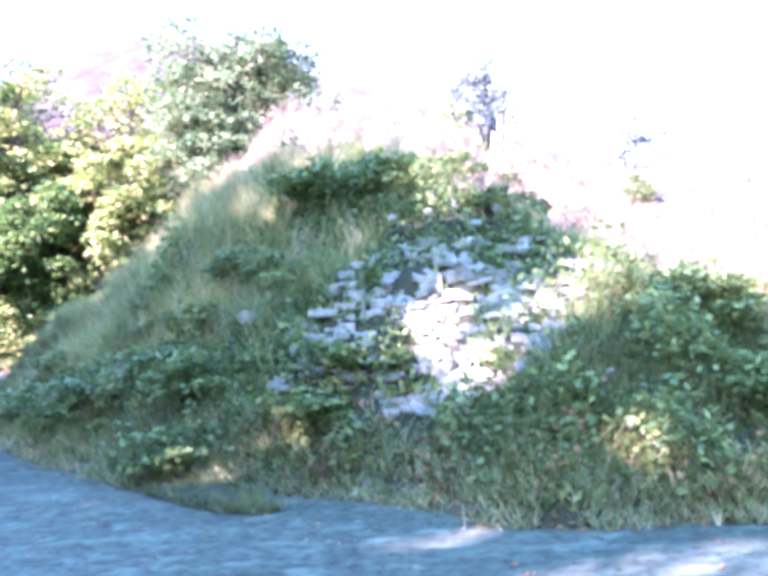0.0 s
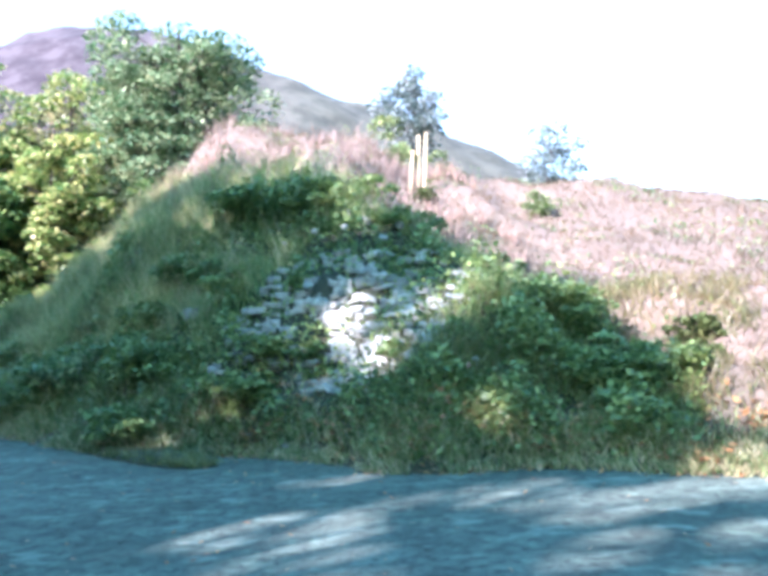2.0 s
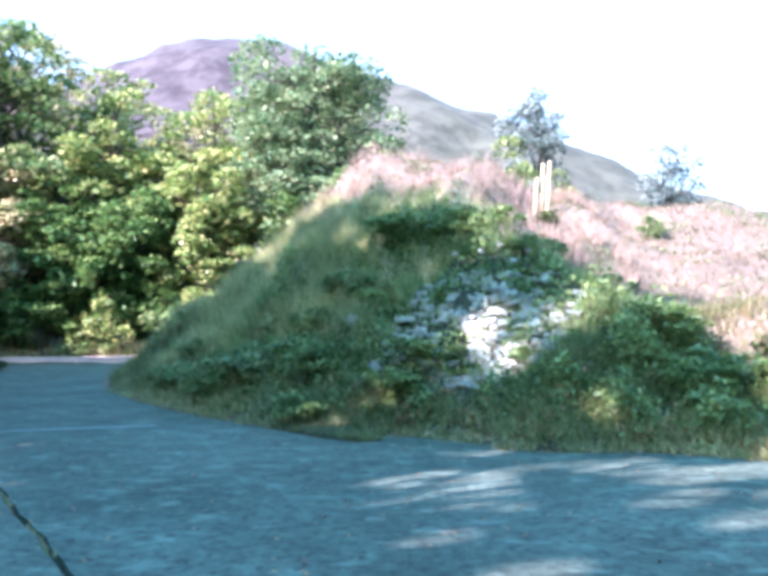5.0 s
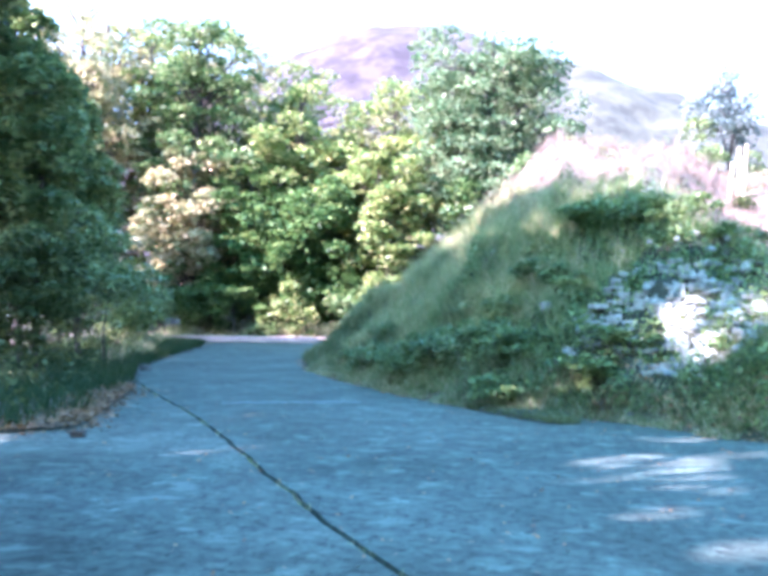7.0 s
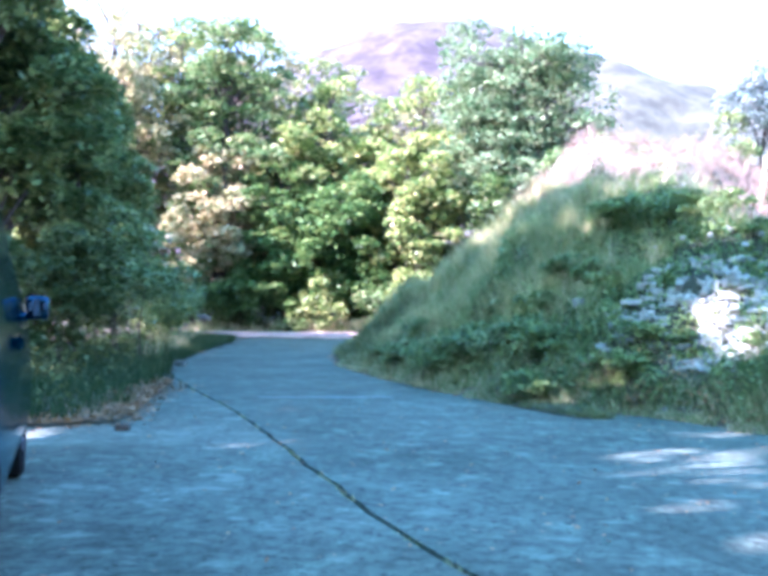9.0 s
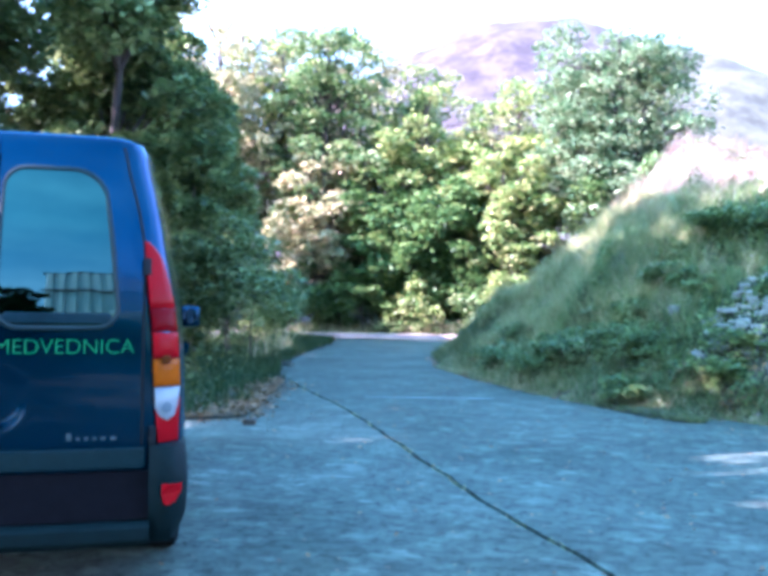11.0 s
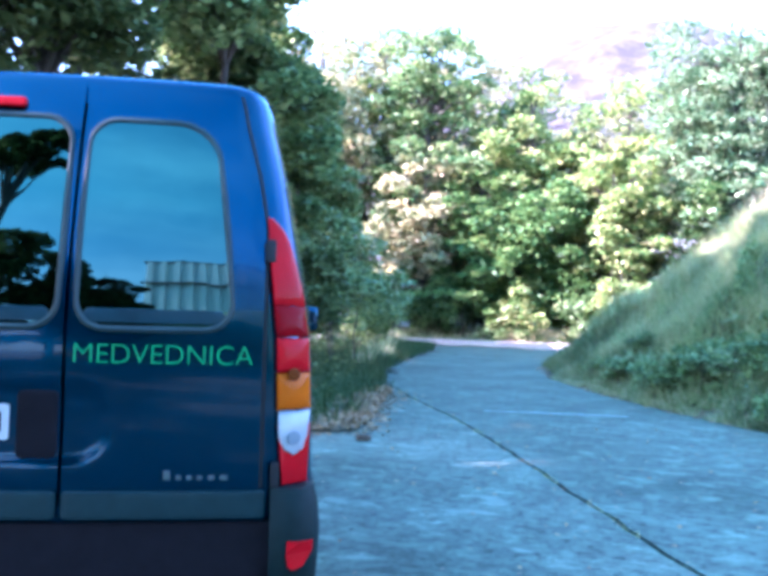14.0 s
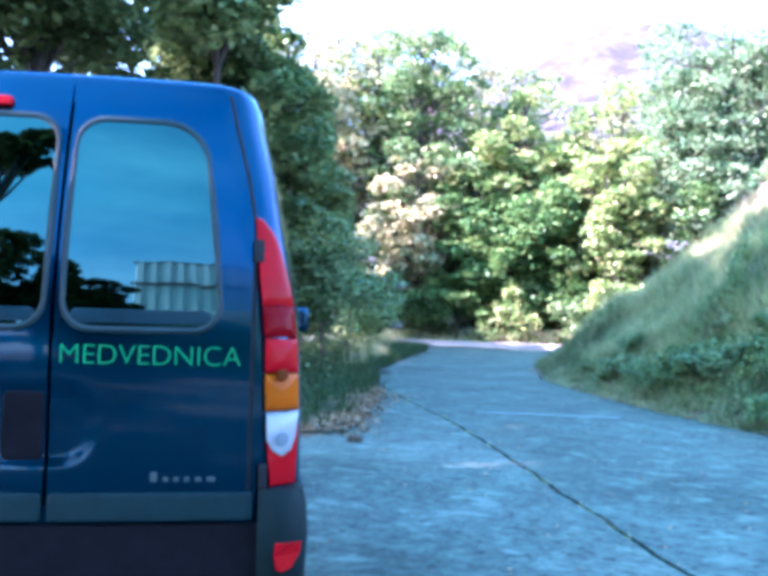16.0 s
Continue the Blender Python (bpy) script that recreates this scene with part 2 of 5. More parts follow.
def graded(stops):
    out = []
    for (a, step), (b, _) in zip(stops[:-1], stops[1:]):
        out += list(np.arange(a, b, step))
    return np.array(out + [stops[-1][0]])


def build_ground():
    gx = graded([(-700, 60), (-160, 12), (-40, 1.2), (-12, 0.3), (-5, 0.11), (5, 0.35), (14, 1.2), (50, 12), (170, 60), (700, 60)])
    gy = graded([(-600, 60), (-60, 6), (-16, 1.0), (3, 0.3), (4.4, 0.11), (11.5, 0.3), (24, 1.0), (60, 5), (160, 40), (900, 40)])
    X, Y = np.meshgrid(gx, gy)
    Z = height(X, Y)
    nx, ny = len(gx), len(gy)
    idx = np.arange(nx * ny).reshape(ny, nx)
    q = np.stack([idx[:-1, :-1], idx[:-1, 1:], idx[1:, 1:], idx[1:, :-1]], -1).reshape(-1, 4)
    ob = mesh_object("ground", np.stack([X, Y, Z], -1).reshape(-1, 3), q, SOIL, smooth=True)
    return tagged(ob, "dry grassy ground rising as a bank beside the paved lane", "ground", kind="structure")


build_ground()


def slab(name, outline, top, thick, material, label, category):
    """A paving slab with a rounded upper edge."""
    bm = bmesh.new()
    f = bm.faces.new([bm.verts.new((x, y, top)) for x, y in outline])
    if f.normal.z < 0:
        f.normal_flip()
    bmesh.ops.triangulate(bm, faces=[f])
    g = bmesh.ops.extrude_face_region(bm, geom=bm.faces[:])
    for v in [e for e in g["geom"] if isinstance(e, bmesh.types.BMVert)]:
        v.co.z -= thick
    bmesh.ops.recalc_face_normals(bm, faces=bm.faces)
    me = bpy.data.meshes.new(name)
    bm.to_mesh(me)
    bm.free()
    me.materials.append(material)
    return tagged(new(name, me), label, category, kind="structure")


def ragged(line, step, amount, seed):
    """A line cut into short pieces that stray a little."""
    r, out = random.Random(seed), []
    for (ax, ay), (bx, by) in zip(line[:-1], line[1:]):
        n = max(1, int(math.hypot(bx - ax, by - ay) / step)) if abs(ax) < 20 and abs(bx) < 20 else 1
        for i in range(n):
            k = i / n
            out.append((ax + (bx - ax) * k + r.uniform(-amount, amount), ay + (by - ay) * k + r.uniform(-amount, amount)))
    return out + [line[-1]]


joint = ragged(JOINT, 0.25, 0.018, 5)
gap = 0.023
joint_r = [(x + gap * 0.82, y + gap * 0.57) for x, y in joint]
joint_l = [(x - gap * 0.82, y - gap * 0.57) for x, y in joint]
road_outline = ragged(LEFT_ROAD, 0.5, 0.06, 6) + joint_r + [(30.0, -16.0)] + ragged(FOOT[1:-1], 0.3, 0.04, 7)[::-1] + [(-8.9, 31.5), (-12.5, 32.6)]
slab("road", road_outline, 0.0, 0.05, ASPHALT, "worn blue-grey asphalt lane bending behind the bank", "road")
slab("pavement", joint_l + [(-8.8, -16.0)] + ragged(LEFT_PAD, 0.4, 0.06, 8)[::-1][1:], 0.004, 0.05, CONCRETE, "worn grey paved lay-by beside the lane", "pavement")


# ---- distant hill ----
def build_far_hill():
    # haze is painted into the mauve base colour of the woods
    m, n, l, b = mat("hazy_woods")
    t = tex(n, l, "ShaderNodeTexNoise", 0.11, 9, rough=0.75)
    r = ramp(n, l, t.outputs["Fac"], [(0.43, (0.019, 0.015, 0.019)), (0.57, (0.053, 0.046, 0.050))])
    g = n.new("ShaderNodeSeparateXYZ")
    l.new(n["Texture Coordinate"].outputs["Object"], g.inputs[0])
    k = n.new("ShaderNodeMapRange")
    k.inputs[1].default_value, k.inputs[2].default_value = -60, 0
    l.new(g.outputs[0], k.inputs[0])
    green = ramp(n, l, t.outputs["Fac"], [(0.42, (0.028, 0.033, 0.023)), (0.58, (0.064, 0.069, 0.050))])
    l.new(mix(n, l, k.outputs[0], r.outputs["Color"], green.outputs["Color"]), b.inputs["Base Color"])
    b.inputs["Roughness"].default_value = 1.0
    xs, ys = np.arange(-420, 421, 3.0), np.arange(-150, 31, 3.0)
    X, Y = np.meshgrid(xs, ys)
    crest = np.interp(X, [-340, -230, -165, -130, -107, -89, -69, -55, -11, 23, 42, 61, 95, 160, 240], [0, 28, 61, 79.5, 91, 98.5, 102, 100, 83, 71, 62, 53, 40, 18, 0])
    Z = crest * np.exp(-(Y / 85) ** 2) + (1.3 * waves(X, Y, 30, 9) + 0.7 * waves(X, Y, 13, 10) + 0.6 * np.random.RandomState(8).rand(*X.shape)) - 2
    nx, ny = len(xs), len(ys)
    idx = np.arange(nx * ny).reshape(ny, nx)
    q = np.stack([idx[:-1, :-1], idx[:-1, 1:], idx[1:, 1:], idx[1:, :-1]], -1).reshape(-1, 4)
    ob = mesh_object("backdrop", np.stack([X, Y + 290, Z], -1).reshape(-1, 3), q, m, smooth=True)
    tagged(ob, "wooded hill in haze-tinted colours far behind the trees", "hill", kind="structure")


build_far_hill()


# ---- plants ----
BARK = plain("bark", (0.055, 0.046, 0.038), 0.9, vary=0.5, scale=14)
# low tones; on the shaded verge and inside the wood they carry shade
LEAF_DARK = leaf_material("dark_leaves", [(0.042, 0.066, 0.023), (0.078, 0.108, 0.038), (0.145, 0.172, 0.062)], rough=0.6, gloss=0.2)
LEAF_GREEN = leaf_material("green_leaves", [(0.045, 0.11, 0.037), (0.15, 0.235, 0.08), (0.37, 0.40, 0.22)])
LEAF_GREY = leaf_material("grey_green_leaves", [(0.055, 0.125, 0.055), (0.150, 0.225, 0.115), (0.32, 0.365, 0.23)])
LEAF_PALE = leaf_material("pale_grey_leaves", [(0.10, 0.15, 0.13), (0.20, 0.25, 0.25), (0.36, 0.40, 0.43)])
LEAF_YELLOW = leaf_material("yellowing_leaves", [(0.052, 0.125, 0.032), (0.215, 0.295, 0.088), (0.54, 0.52, 0.25)])
LEAF_LIME = leaf_material("lime_leaves", [(0.12, 0.175, 0.065), (0.20, 0.265, 0.11), (0.34, 0.38, 0.20)])
LEAF_DEEP = leaf_material("deep_green_leaves", [(0.036, 0.086, 0.028), (0.092, 0.178, 0.052), (0.24, 0.32, 0.11)])
LEAF_VERGE = leaf_material("verge_leaves", [(0.070, 0.122, 0.042), (0.155, 0.220, 0.076), (0.32, 0.37, 0.15)])
# dry leaf tones, paled further to hold the haze over the wood
LEAF_PINK = leaf_material("dry_pale_leaves", [(0.16, 0.21, 0.085), (0.42, 0.39, 0.22), (0.64, 0.56, 0.40)])
GRASS_GREEN = leaf_material("green_grass", [(0.082, 0.170, 0.058), (0.172, 0.262, 0.092), (0.345, 0.365, 0.168)])
GRASS_HAZE = leaf_material("pale_grass", [(0.185, 0.255, 0.092), (0.335, 0.365, 0.160), (0.53, 0.46, 0.27)])
GRASS_CREST = leaf_material("crest_grass", [(0.190, 0.140, 0.115), (0.255, 0.190, 0.160), (0.330, 0.250, 0.215)])
GRASS_DEAD = leaf_material("dead_grass", [(0.14, 0.16, 0.065), (0.25, 0.23, 0.115), (0.37, 0.31, 0.18)])
GRASS_OLIVE = leaf_material("olive_grass", [(0.095, 0.112, 0.042), (0.155, 0.150, 0.068), (0.215, 0.185, 0.105)])
GRASS_LOW = leaf_material("dark_grass", [(0.058, 0.098, 0.031), (0.112, 0.148, 0.050), (0.205, 0.205, 0.084)])
GRASS_DRY = leaf_material("dry_grass", [(0.122, 0.093, 0.059), (0.160, 0.122, 0.080), (0.204, 0.156, 0.107)])
# darker copy of the green grass: the verge's shade is put into the colour
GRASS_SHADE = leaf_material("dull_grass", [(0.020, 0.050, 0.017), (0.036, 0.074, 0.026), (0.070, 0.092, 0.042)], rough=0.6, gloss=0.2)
GRASS_MIX = leaf_material("half_dry_grass", [(0.105, 0.190, 0.070), (0.250, 0.290, 0.135), (0.54, 0.46, 0.34)])


def tube(bm, a, b, ra, rb, sides=6):
    a, b = Vector(a), Vector(b)
    q = (b - a).to_track_quat("Z", "Y")
    rings = []
    for c, r in ((a, ra), (b, rb)):
        rings.append([bm.verts.new(c + q @ Vector((r * math.cos(6.2832 * i / sides), r * math.sin(6.2832 * i / sides), 0))) for i in range(sides)])
    for i in range(sides):
        bm.faces.new((rings[0][i], rings[0][(i + 1) % sides], rings[1][(i + 1) % sides], rings[1][i]))
    return rings


def leaf_quads(rs, centres, size, flat=0.5):
    """A leaf for each centre: a pointed four-corner blade turned at random, lying flatter as flat grows."""
    n = len(centres)
    z = rs.normal(size=(n, 3))
    z[:, 2] = np.abs(z[:, 2]) + flat * 2
    z /= np.linalg.norm(z, axis=1)[:, None]
    u = np.cross(z, rs.normal(size=(n, 3)))
    u /= np.linalg.norm(u, axis=1)[:, None]
    v = np.cross(z, u)
    s = (size * rs.uniform(0.6, 1.35, n))[:, None]
    out = np.empty((n, 4, 3))
    out[:, 0] = centres - u * s * 0.5
    out[:, 1] = centres - v * s * 0.30 + u * s * 0.06 - z * s * 0.08
    out[:, 2] = centres + u * s * 0.55 - z * s * 0.10
    out[:, 3] = centres + v * s * 0.30 + u * s * 0.06 - z * s * 0.08
    return out.reshape(-1, 3)


def crown_points(rs, clumps, leaves, squash=0.75):
    """Leaf places: on and just inside the skin of each clump (centre, radius), thinner below."""
    w = np.array([c[3] ** 2 for c in clumps])
    pick = rs.choice(len(clumps), leaves, p=w / w.sum())
    c = np.array(clumps)[pick]
    d = rs.normal(size=(leaves, 3))
    d /= np.linalg.norm(d, axis=1)[:, None]
    d[:, 2] = np.where(rs.rand(leaves) < 0.6, np.abs(d[:, 2]), d[:, 2])
    r = c[:, 3] * rs.uniform(0.45, 1.12, leaves) ** 0.6
    p = c[:, :3] + d * r[:, None] * np.array([1, 1, squash])
    return p


# where sun falls through the crowns: spots on the level paving, as (x, y, half length along the sun's way, half width)
SUN_SPOTS = [(0.18, 4.85, 0.26, 0.16), (-0.20, 3.30, 0.42, 0.18), (0.55, 3.58, 0.66, 0.24), (1.22, 3.95, 0.46, 0.20), (1.66, 3.46, 0.42, 0.26), (2.16, 3.62, 0.40, 0.16),
             (2.78, 3.92, 0.50, 0.28), (-0.08, 2.45, 0.50, 0.20), (0.20, 2.22, 0.20, 0.10), (1.42, 2.50, 0.36, 0.10), (2.19, 2.63, 0.20, 0.08), (1.64, 1.84, 0.24, 0.08),
             (-0.85, 2.00, 0.32, 0.10), (-0.14, 1.45, 0.24, 0.05), (0.27, 0.66, 0.24, 0.05), (-1.44, -0.09, 0.22, 0.16),
             (1.55, 7.32, 0.32, 0.22), (2.10, 8.15, 0.30, 0.18), (2.50, 8.36, 0.34, 0.18), (2.0, 5.5, 0.25, 0.18), (2.7, 7.6, 0.2, 0.12),
             (4.5, 5.5, 1.2, 0.75), (4.9, 6.9, 1.0, 0.9), (4.6, 8.3, 0.8, 0.75), (3.05, 7.75, 0.20, 0.16), (3.30, 8.30, 0.34, 0.20), (3.62, 9.0, 0.34, 0.20),
             (-13.5, 34.1, 1.5, 1.0), (-11.5, 34.2, 1.5, 1.0), (-9.5, 33.8, 1.4, 1.0)]


def crown_gaps(p):
    """True for the leaves that hang in the way of one of those spots."""
    k = p[:, 2] / SUN_TO.z
    gx, gy = p[:, 0] - SUN_TO.x * k, p[:, 1] - SUN_TO.y * k
    ux, uy = -SUN_TO.x / math.cos(radians(34)), -SUN_TO.y / math.cos(radians(34))
    shut = np.zeros(len(p), dtype=bool)
    for x, y, a, b in SUN_SPOTS:
        along, across = (gx - x) * ux + (gy - y) * uy, (gy - y) * ux - (gx - x) * uy
        shut |= (along / (a + 0.20)) ** 2 + (across / (b + 0.17)) ** 2 < 1.0
    return shut


def tree(name, x, y, tall, wide, seed, leaf, leaves, size, label, category="tree", low=0.25, clumps=26, trunk=0.03, stems=1, group="", flat=0.5, fine=1.0, bend=1.0):
    """A tapered trunk with limbs that end in clumps of leaves; low: the crown's lower edge as a share of the height."""
    rs = np.random.RandomState(seed)
    z0 = float(height(x, y)) - 0.08
    top = new(name)
    top.location = (x, y, z0)
    tagged(top, label, category, group)
    bm = bmesh.new()
    blobs = []
    mid, half = tall * (low + 1) / 2, tall * (1 - low) / 2
    for i in range(clumps):
        d = rs.normal(size=3)
        d /= np.linalg.norm(d)
        k = rs.uniform(0.35, 0.95)
        r = wide * rs.uniform(0.20, 0.36) * fine
        blobs.append((d[0] * (wide - r * 0.6) * k, d[1] * (wide - r * 0.6) * k, mid + d[2] * (half - r * 0.5) * k, r))
    if fine == 1.0:
        blobs.append((0, 0, tall - wide * 0.28, wide * 0.3))
    for s in range(stems):
        ox, oy = (rs.uniform(-0.35, 0.35, 2) * (stems > 1))
        lean = rs.uniform(-0.06, 0.06, 2) * tall * (1 + (stems > 1)) * bend
        r0 = trunk * tall / math.sqrt(stems)
        prev, pr = Vector((ox, oy, -0.1)), r0 * 1.35
        path = []
        for k in (0.06, 0.22, 0.42, 0.62, 0.82):
            p = Vector((ox + lean[0] * k + rs.uniform(-0.02, 0.02) * tall * bend, oy + lean[1] * k + rs.uniform(-0.02, 0.02) * tall * bend, tall * k))
            r = r0 * (1 - 0.85 * k)
            tube(bm, prev, p, pr, r, 8)
            path.append(p)
            prev, pr = p, r
        for b in blobs[s::stems]:
            a = min(path[1:], key=lambda p: abs(p.z - (b[2] - 0.25 * tall * 0.5)))
            e = Vector(b[:3])
            m = a.lerp(e, 0.5) + Vector((0, 0, 0.04 * tall))
            tube(bm, a, m, r0 * 0.30, r0 * 0.18, 5)
            tube(bm, m, e, r0 * 0.18, r0 * 0.06, 5)
            for j in range(3):
                q = e + Vector(rs.normal(size=3)) * b[3] * 0.55
                tube(bm, m.lerp(e, 0.7), q, r0 * 0.07, r0 * 0.02, 3)
    part("trunk", bm, BARK, top)
    places = crown_points(rs, blobs, leaves, 0.75 if fine == 1.0 else 0.62)
    if name == "roadside_tree":
        places = places[~crown_gaps(places + np.array([x, y, z0]))]
    soup("crown", leaf_quads(rs, places, size, flat), len(places), 4, leaf, top)
    return top


def blades(name, rs, base, tall, wide, lean, material, label="", category="", kind="stuff"):
    """Grass: each blade is a bent strip of two faces' width that narrows to its tip."""
    n = len(base)
    a = rs.uniform(0, 6.283, n)
    side = np.stack([np.cos(a), np.sin(a), np.zeros(n)], -1) * (wide * rs.uniform(0.6, 1.4, n))[:, None]
    b = rs.uniform(0, 6.283, n)
    over = np.stack([np.cos(b), np.sin(b), np.zeros(n)], -1) * (tall * lean * rs.uniform(0.3, 1.3, n))[:, None]
    h = (tall * rs.uniform(0.5, 1.25, n))
    up = np.stack([np.zeros(n), np.zeros(n), h], -1)
    q = np.empty((n, 2, 4, 3))
    q[:, 0, 0], q[:, 0, 1] = base - side, base + side
    q[:, 0, 2], q[:, 0, 3] = base + side * 0.75 + up * 0.6 + over * 0.35, base - side * 0.75 + up * 0.6 + over * 0.35
    q[:, 1, 0], q[:, 1, 1] = q[:, 0, 3], q[:, 0, 2]
    q[:, 1, 2], q[:, 1, 3] = base + side * 0.1 + up + over, base - side * 0.1 + up + over
    ob = soup(name, q.reshape(-1, 3), n * 2, 4, material)
    return tagged(ob, label, category, kind=kind)


def on_ground(x, y, dz=0.0):
    return np.stack([x, y, height(x, y) + dz], -1)


def scatter(rs, x0, x1, y0, y1, count, keep):
    x, y = rs.uniform(x0, x1, count), rs.uniform(y0, y1, count)
    k = keep(x, y)
    return x[k], y[k]


def tufted(rs, x, y, per, spread):
    """Each place becomes a tuft of several blades."""
    n = len(x)
    return (np.repeat(x, per) + rs.normal(0, spread, n * per), np.repeat(y, per) + rs.normal(0, spread, n * per))


LEAF_BANK = leaf_material("bank_leaves", [(0.070, 0.132, 0.046), (0.138, 0.210, 0.070), (0.27, 0.335, 0.120)])


def leaf_cover(name, rs, x, y, lift, size, material, label, category, flat=0.3):
    """Low leaves lying over the ground, a few centimetres off it."""
    p = on_ground(x, y)
    p[:, 2] += lift * rs.rand(len(x)) ** 1.3 * (0.35 + 1.5 * np.clip(waves(x, y, 0.8, 51), 0, 1))
    ob = soup(name, leaf_quads(rs, p, size, flat), len(x), 4, material)
    return tagged(ob, label, category, kind="stuff")


def on_hill(x, y):
    return inside(x, y, HILL) & (line_distance(x, y, FOOT) > 0.05 + 0.06 * waves(x, y, 0.7, 71))


def rocky(x, y):
    """Where the bank's rock lies bare: an uneven patch."""
    x, y = np.asarray(x, dtype=float), np.asarray(y, dtype=float)
    return ((x - 0.32) / 1.36) ** 2 + ((y - 7.15) / 1.12) ** 2 + 0.28 * waves(x, y, 0.8, 92) < 0.95


def green_zone(x, y):
    """The shaded, leafy part of the bank; past it the dry grass begins."""
    return x < np.where(y < 8.0, np.minimum(2.9, 2.0 + 0.62 * (8.0 - y)), 2.2 - 0.95 * (y - 8.0)) + 0.25 * waves(x, y, 1.2, 61)


def build_grass():
    rs = np.random.RandomState(11)
    near = lambda x, y: line_distance(x, y, FOOT)
    # fine grass over the bank
    x, y = scatter(rs, -9, 5.0, 3.8, 18, 26000, lambda x, y: on_hill(x, y) & (near(x, y) < np.where(x < -1.2, 3.1, 5.0) + 0.5 * waves(x, y, 1.4, 39)) & green_zone(x, y) & ~(rocky(x, y) & (rs.rand(len(x)) < 0.95)))
    x, y = tufted(rs, x, y, 9, 0.09)
    k = on_hill(x, y) & (waves(x, y, 1.3, 31) > -0.75)
    x, y = x[k], y[k]
    low = near(x, y) < 1.25 + 0.35 * waves(x, y, 1.1, 62)
    blades("bank_grass", rs, on_ground(x[~low], y[~low], -0.03), 0.24, 0.0055, 0.75, GRASS_GREEN, "soft green and yellowing grass growing over the bank", "grass")
    blades("lower_bank_grass", rs, on_ground(x[low], y[low], -0.03), 0.22, 0.0055, 0.8, GRASS_LOW, "dark green grass on the lower bank", "grass")
    # paler, taller grass on the sunny end of the bank
    x, y = scatter(rs, -9, -1.0, 7, 18, 10000, lambda x, y: on_hill(x, y) & (near(x, y) > 1.2 + 0.6 * waves(x, y, 1.5, 32)) & (near(x, y) < 3.6))
    x, y = tufted(rs, x, y, 8, 0.12)
    k = on_hill(x, y)
    blades("pale_bank_grass", rs, on_ground(x[k], y[k], -0.03), 0.36, 0.005, 0.6, GRASS_HAZE, "tall half-dry grass on the end of the bank", "grass")
    # tall plumed tufts that break the bank's outline
    x, y = scatter(rs, -8.5, 1.5, 6.5, 16, 520, lambda x, y: on_hill(x, y) & (near(x, y) > 1.2) & (near(x, y) < 3.0) & ~rocky(x, y))
    x, y = tufted(rs, x, y, 26, 0.06)
    k = on_hill(x, y)
    blades("tall_grass", rs, on_ground(x[k], y[k], -0.03), 0.52, 0.0045, 0.55, GRASS_MIX, "tall loose tufts of half-dry grass on the bank", "grass")
    # dead grass in patches on the end of the bank
    x, y = scatter(rs, -8.5, -0.8, 6.5, 16, 5200, lambda x, y: on_hill(x, y) & (near(x, y) > 0.25) & (near(x, y) < 4) & (waves(x, y, 1.2, 63) > 0.15))
    x, y = tufted(rs, x, y, 7, 0.10)
    k = on_hill(x, y)
    blades("dead_grass", rs, on_ground(x[k], y[k], -0.02), 0.30, 0.005, 1.0, GRASS_DEAD, "dead brownish grass in patches on the bank", "grass")
    # feathery dry tufts along the crest
    x, y = scatter(rs, -8, 3.0, 7, 19, 1250, lambda x, y: on_hill(x, y) & ((near(x, y) > 2.6) & (near(x, y) < 9.0)) & (waves(x, y, 2.2, 38) > -0.1))
    x, y = tufted(rs, x, y, 18, 0.07)
    k = on_hill(x, y)
    blades("crest_grass", rs, on_ground(x[k], y[k], -0.03), 0.36, 0.006, 0.6, GRASS_CREST, "tall feathery pinkish dry grass along the crest", "grass")
    # dry grass of the hillside
    x, y = scatter(rs, -8, 20, 3, 26, 27000, lambda x, y: on_hill(x, y) & ((near(x, y) > 3.6 - 1.3 * (x < -1.2)) | ~green_zone(x, y)))
    x, y = tufted(rs, x, y, 7, 0.20)
    k = on_hill(x, y)
    blades("hill_grass", rs, on_ground(x[k], y[k], -0.03), 0.11, 0.007, 1.4, GRASS_DRY, "dry pinkish grass covering the sunlit hillside", "grass")
    x, y = scatter(rs, -4, 20, 5, 27, 7400, lambda x, y: on_hill(x, y) & (near(x, y) > np.where(x < 1.0, 3.4, 1.6)) & (waves(x, y, 1.7, 33) > 0.05))
    x, y = tufted(rs, x, y, 9, 0.12)
    leaf_cover("hill_weeds", rs, x, y, 0.16, 0.055, LEAF_GREEN, "low green weeds among the dry hillside grass", "weeds")
    x, y = scatter(rs, 1.2, 9, 4.5, 12, 5200, lambda x, y: on_hill(x, y) & ~rocky(x, y) & (near(x, y) > 0.5) & (near(x, y) < 3.4 + 0.8 * waves(x, y, 1.6, 73)) & (waves(x, y, 0.9, 72) > -0.15))
    x, y = tufted(rs, x, y, 8, 0.09)
    k = on_hill(x, y)
    blades("olive_grass", rs, on_ground(x[k], y[k], -0.02), 0.19, 0.006, 0.9, GRASS_OLIVE, "yellow-green grass in the lower part of the meadow", "grass")
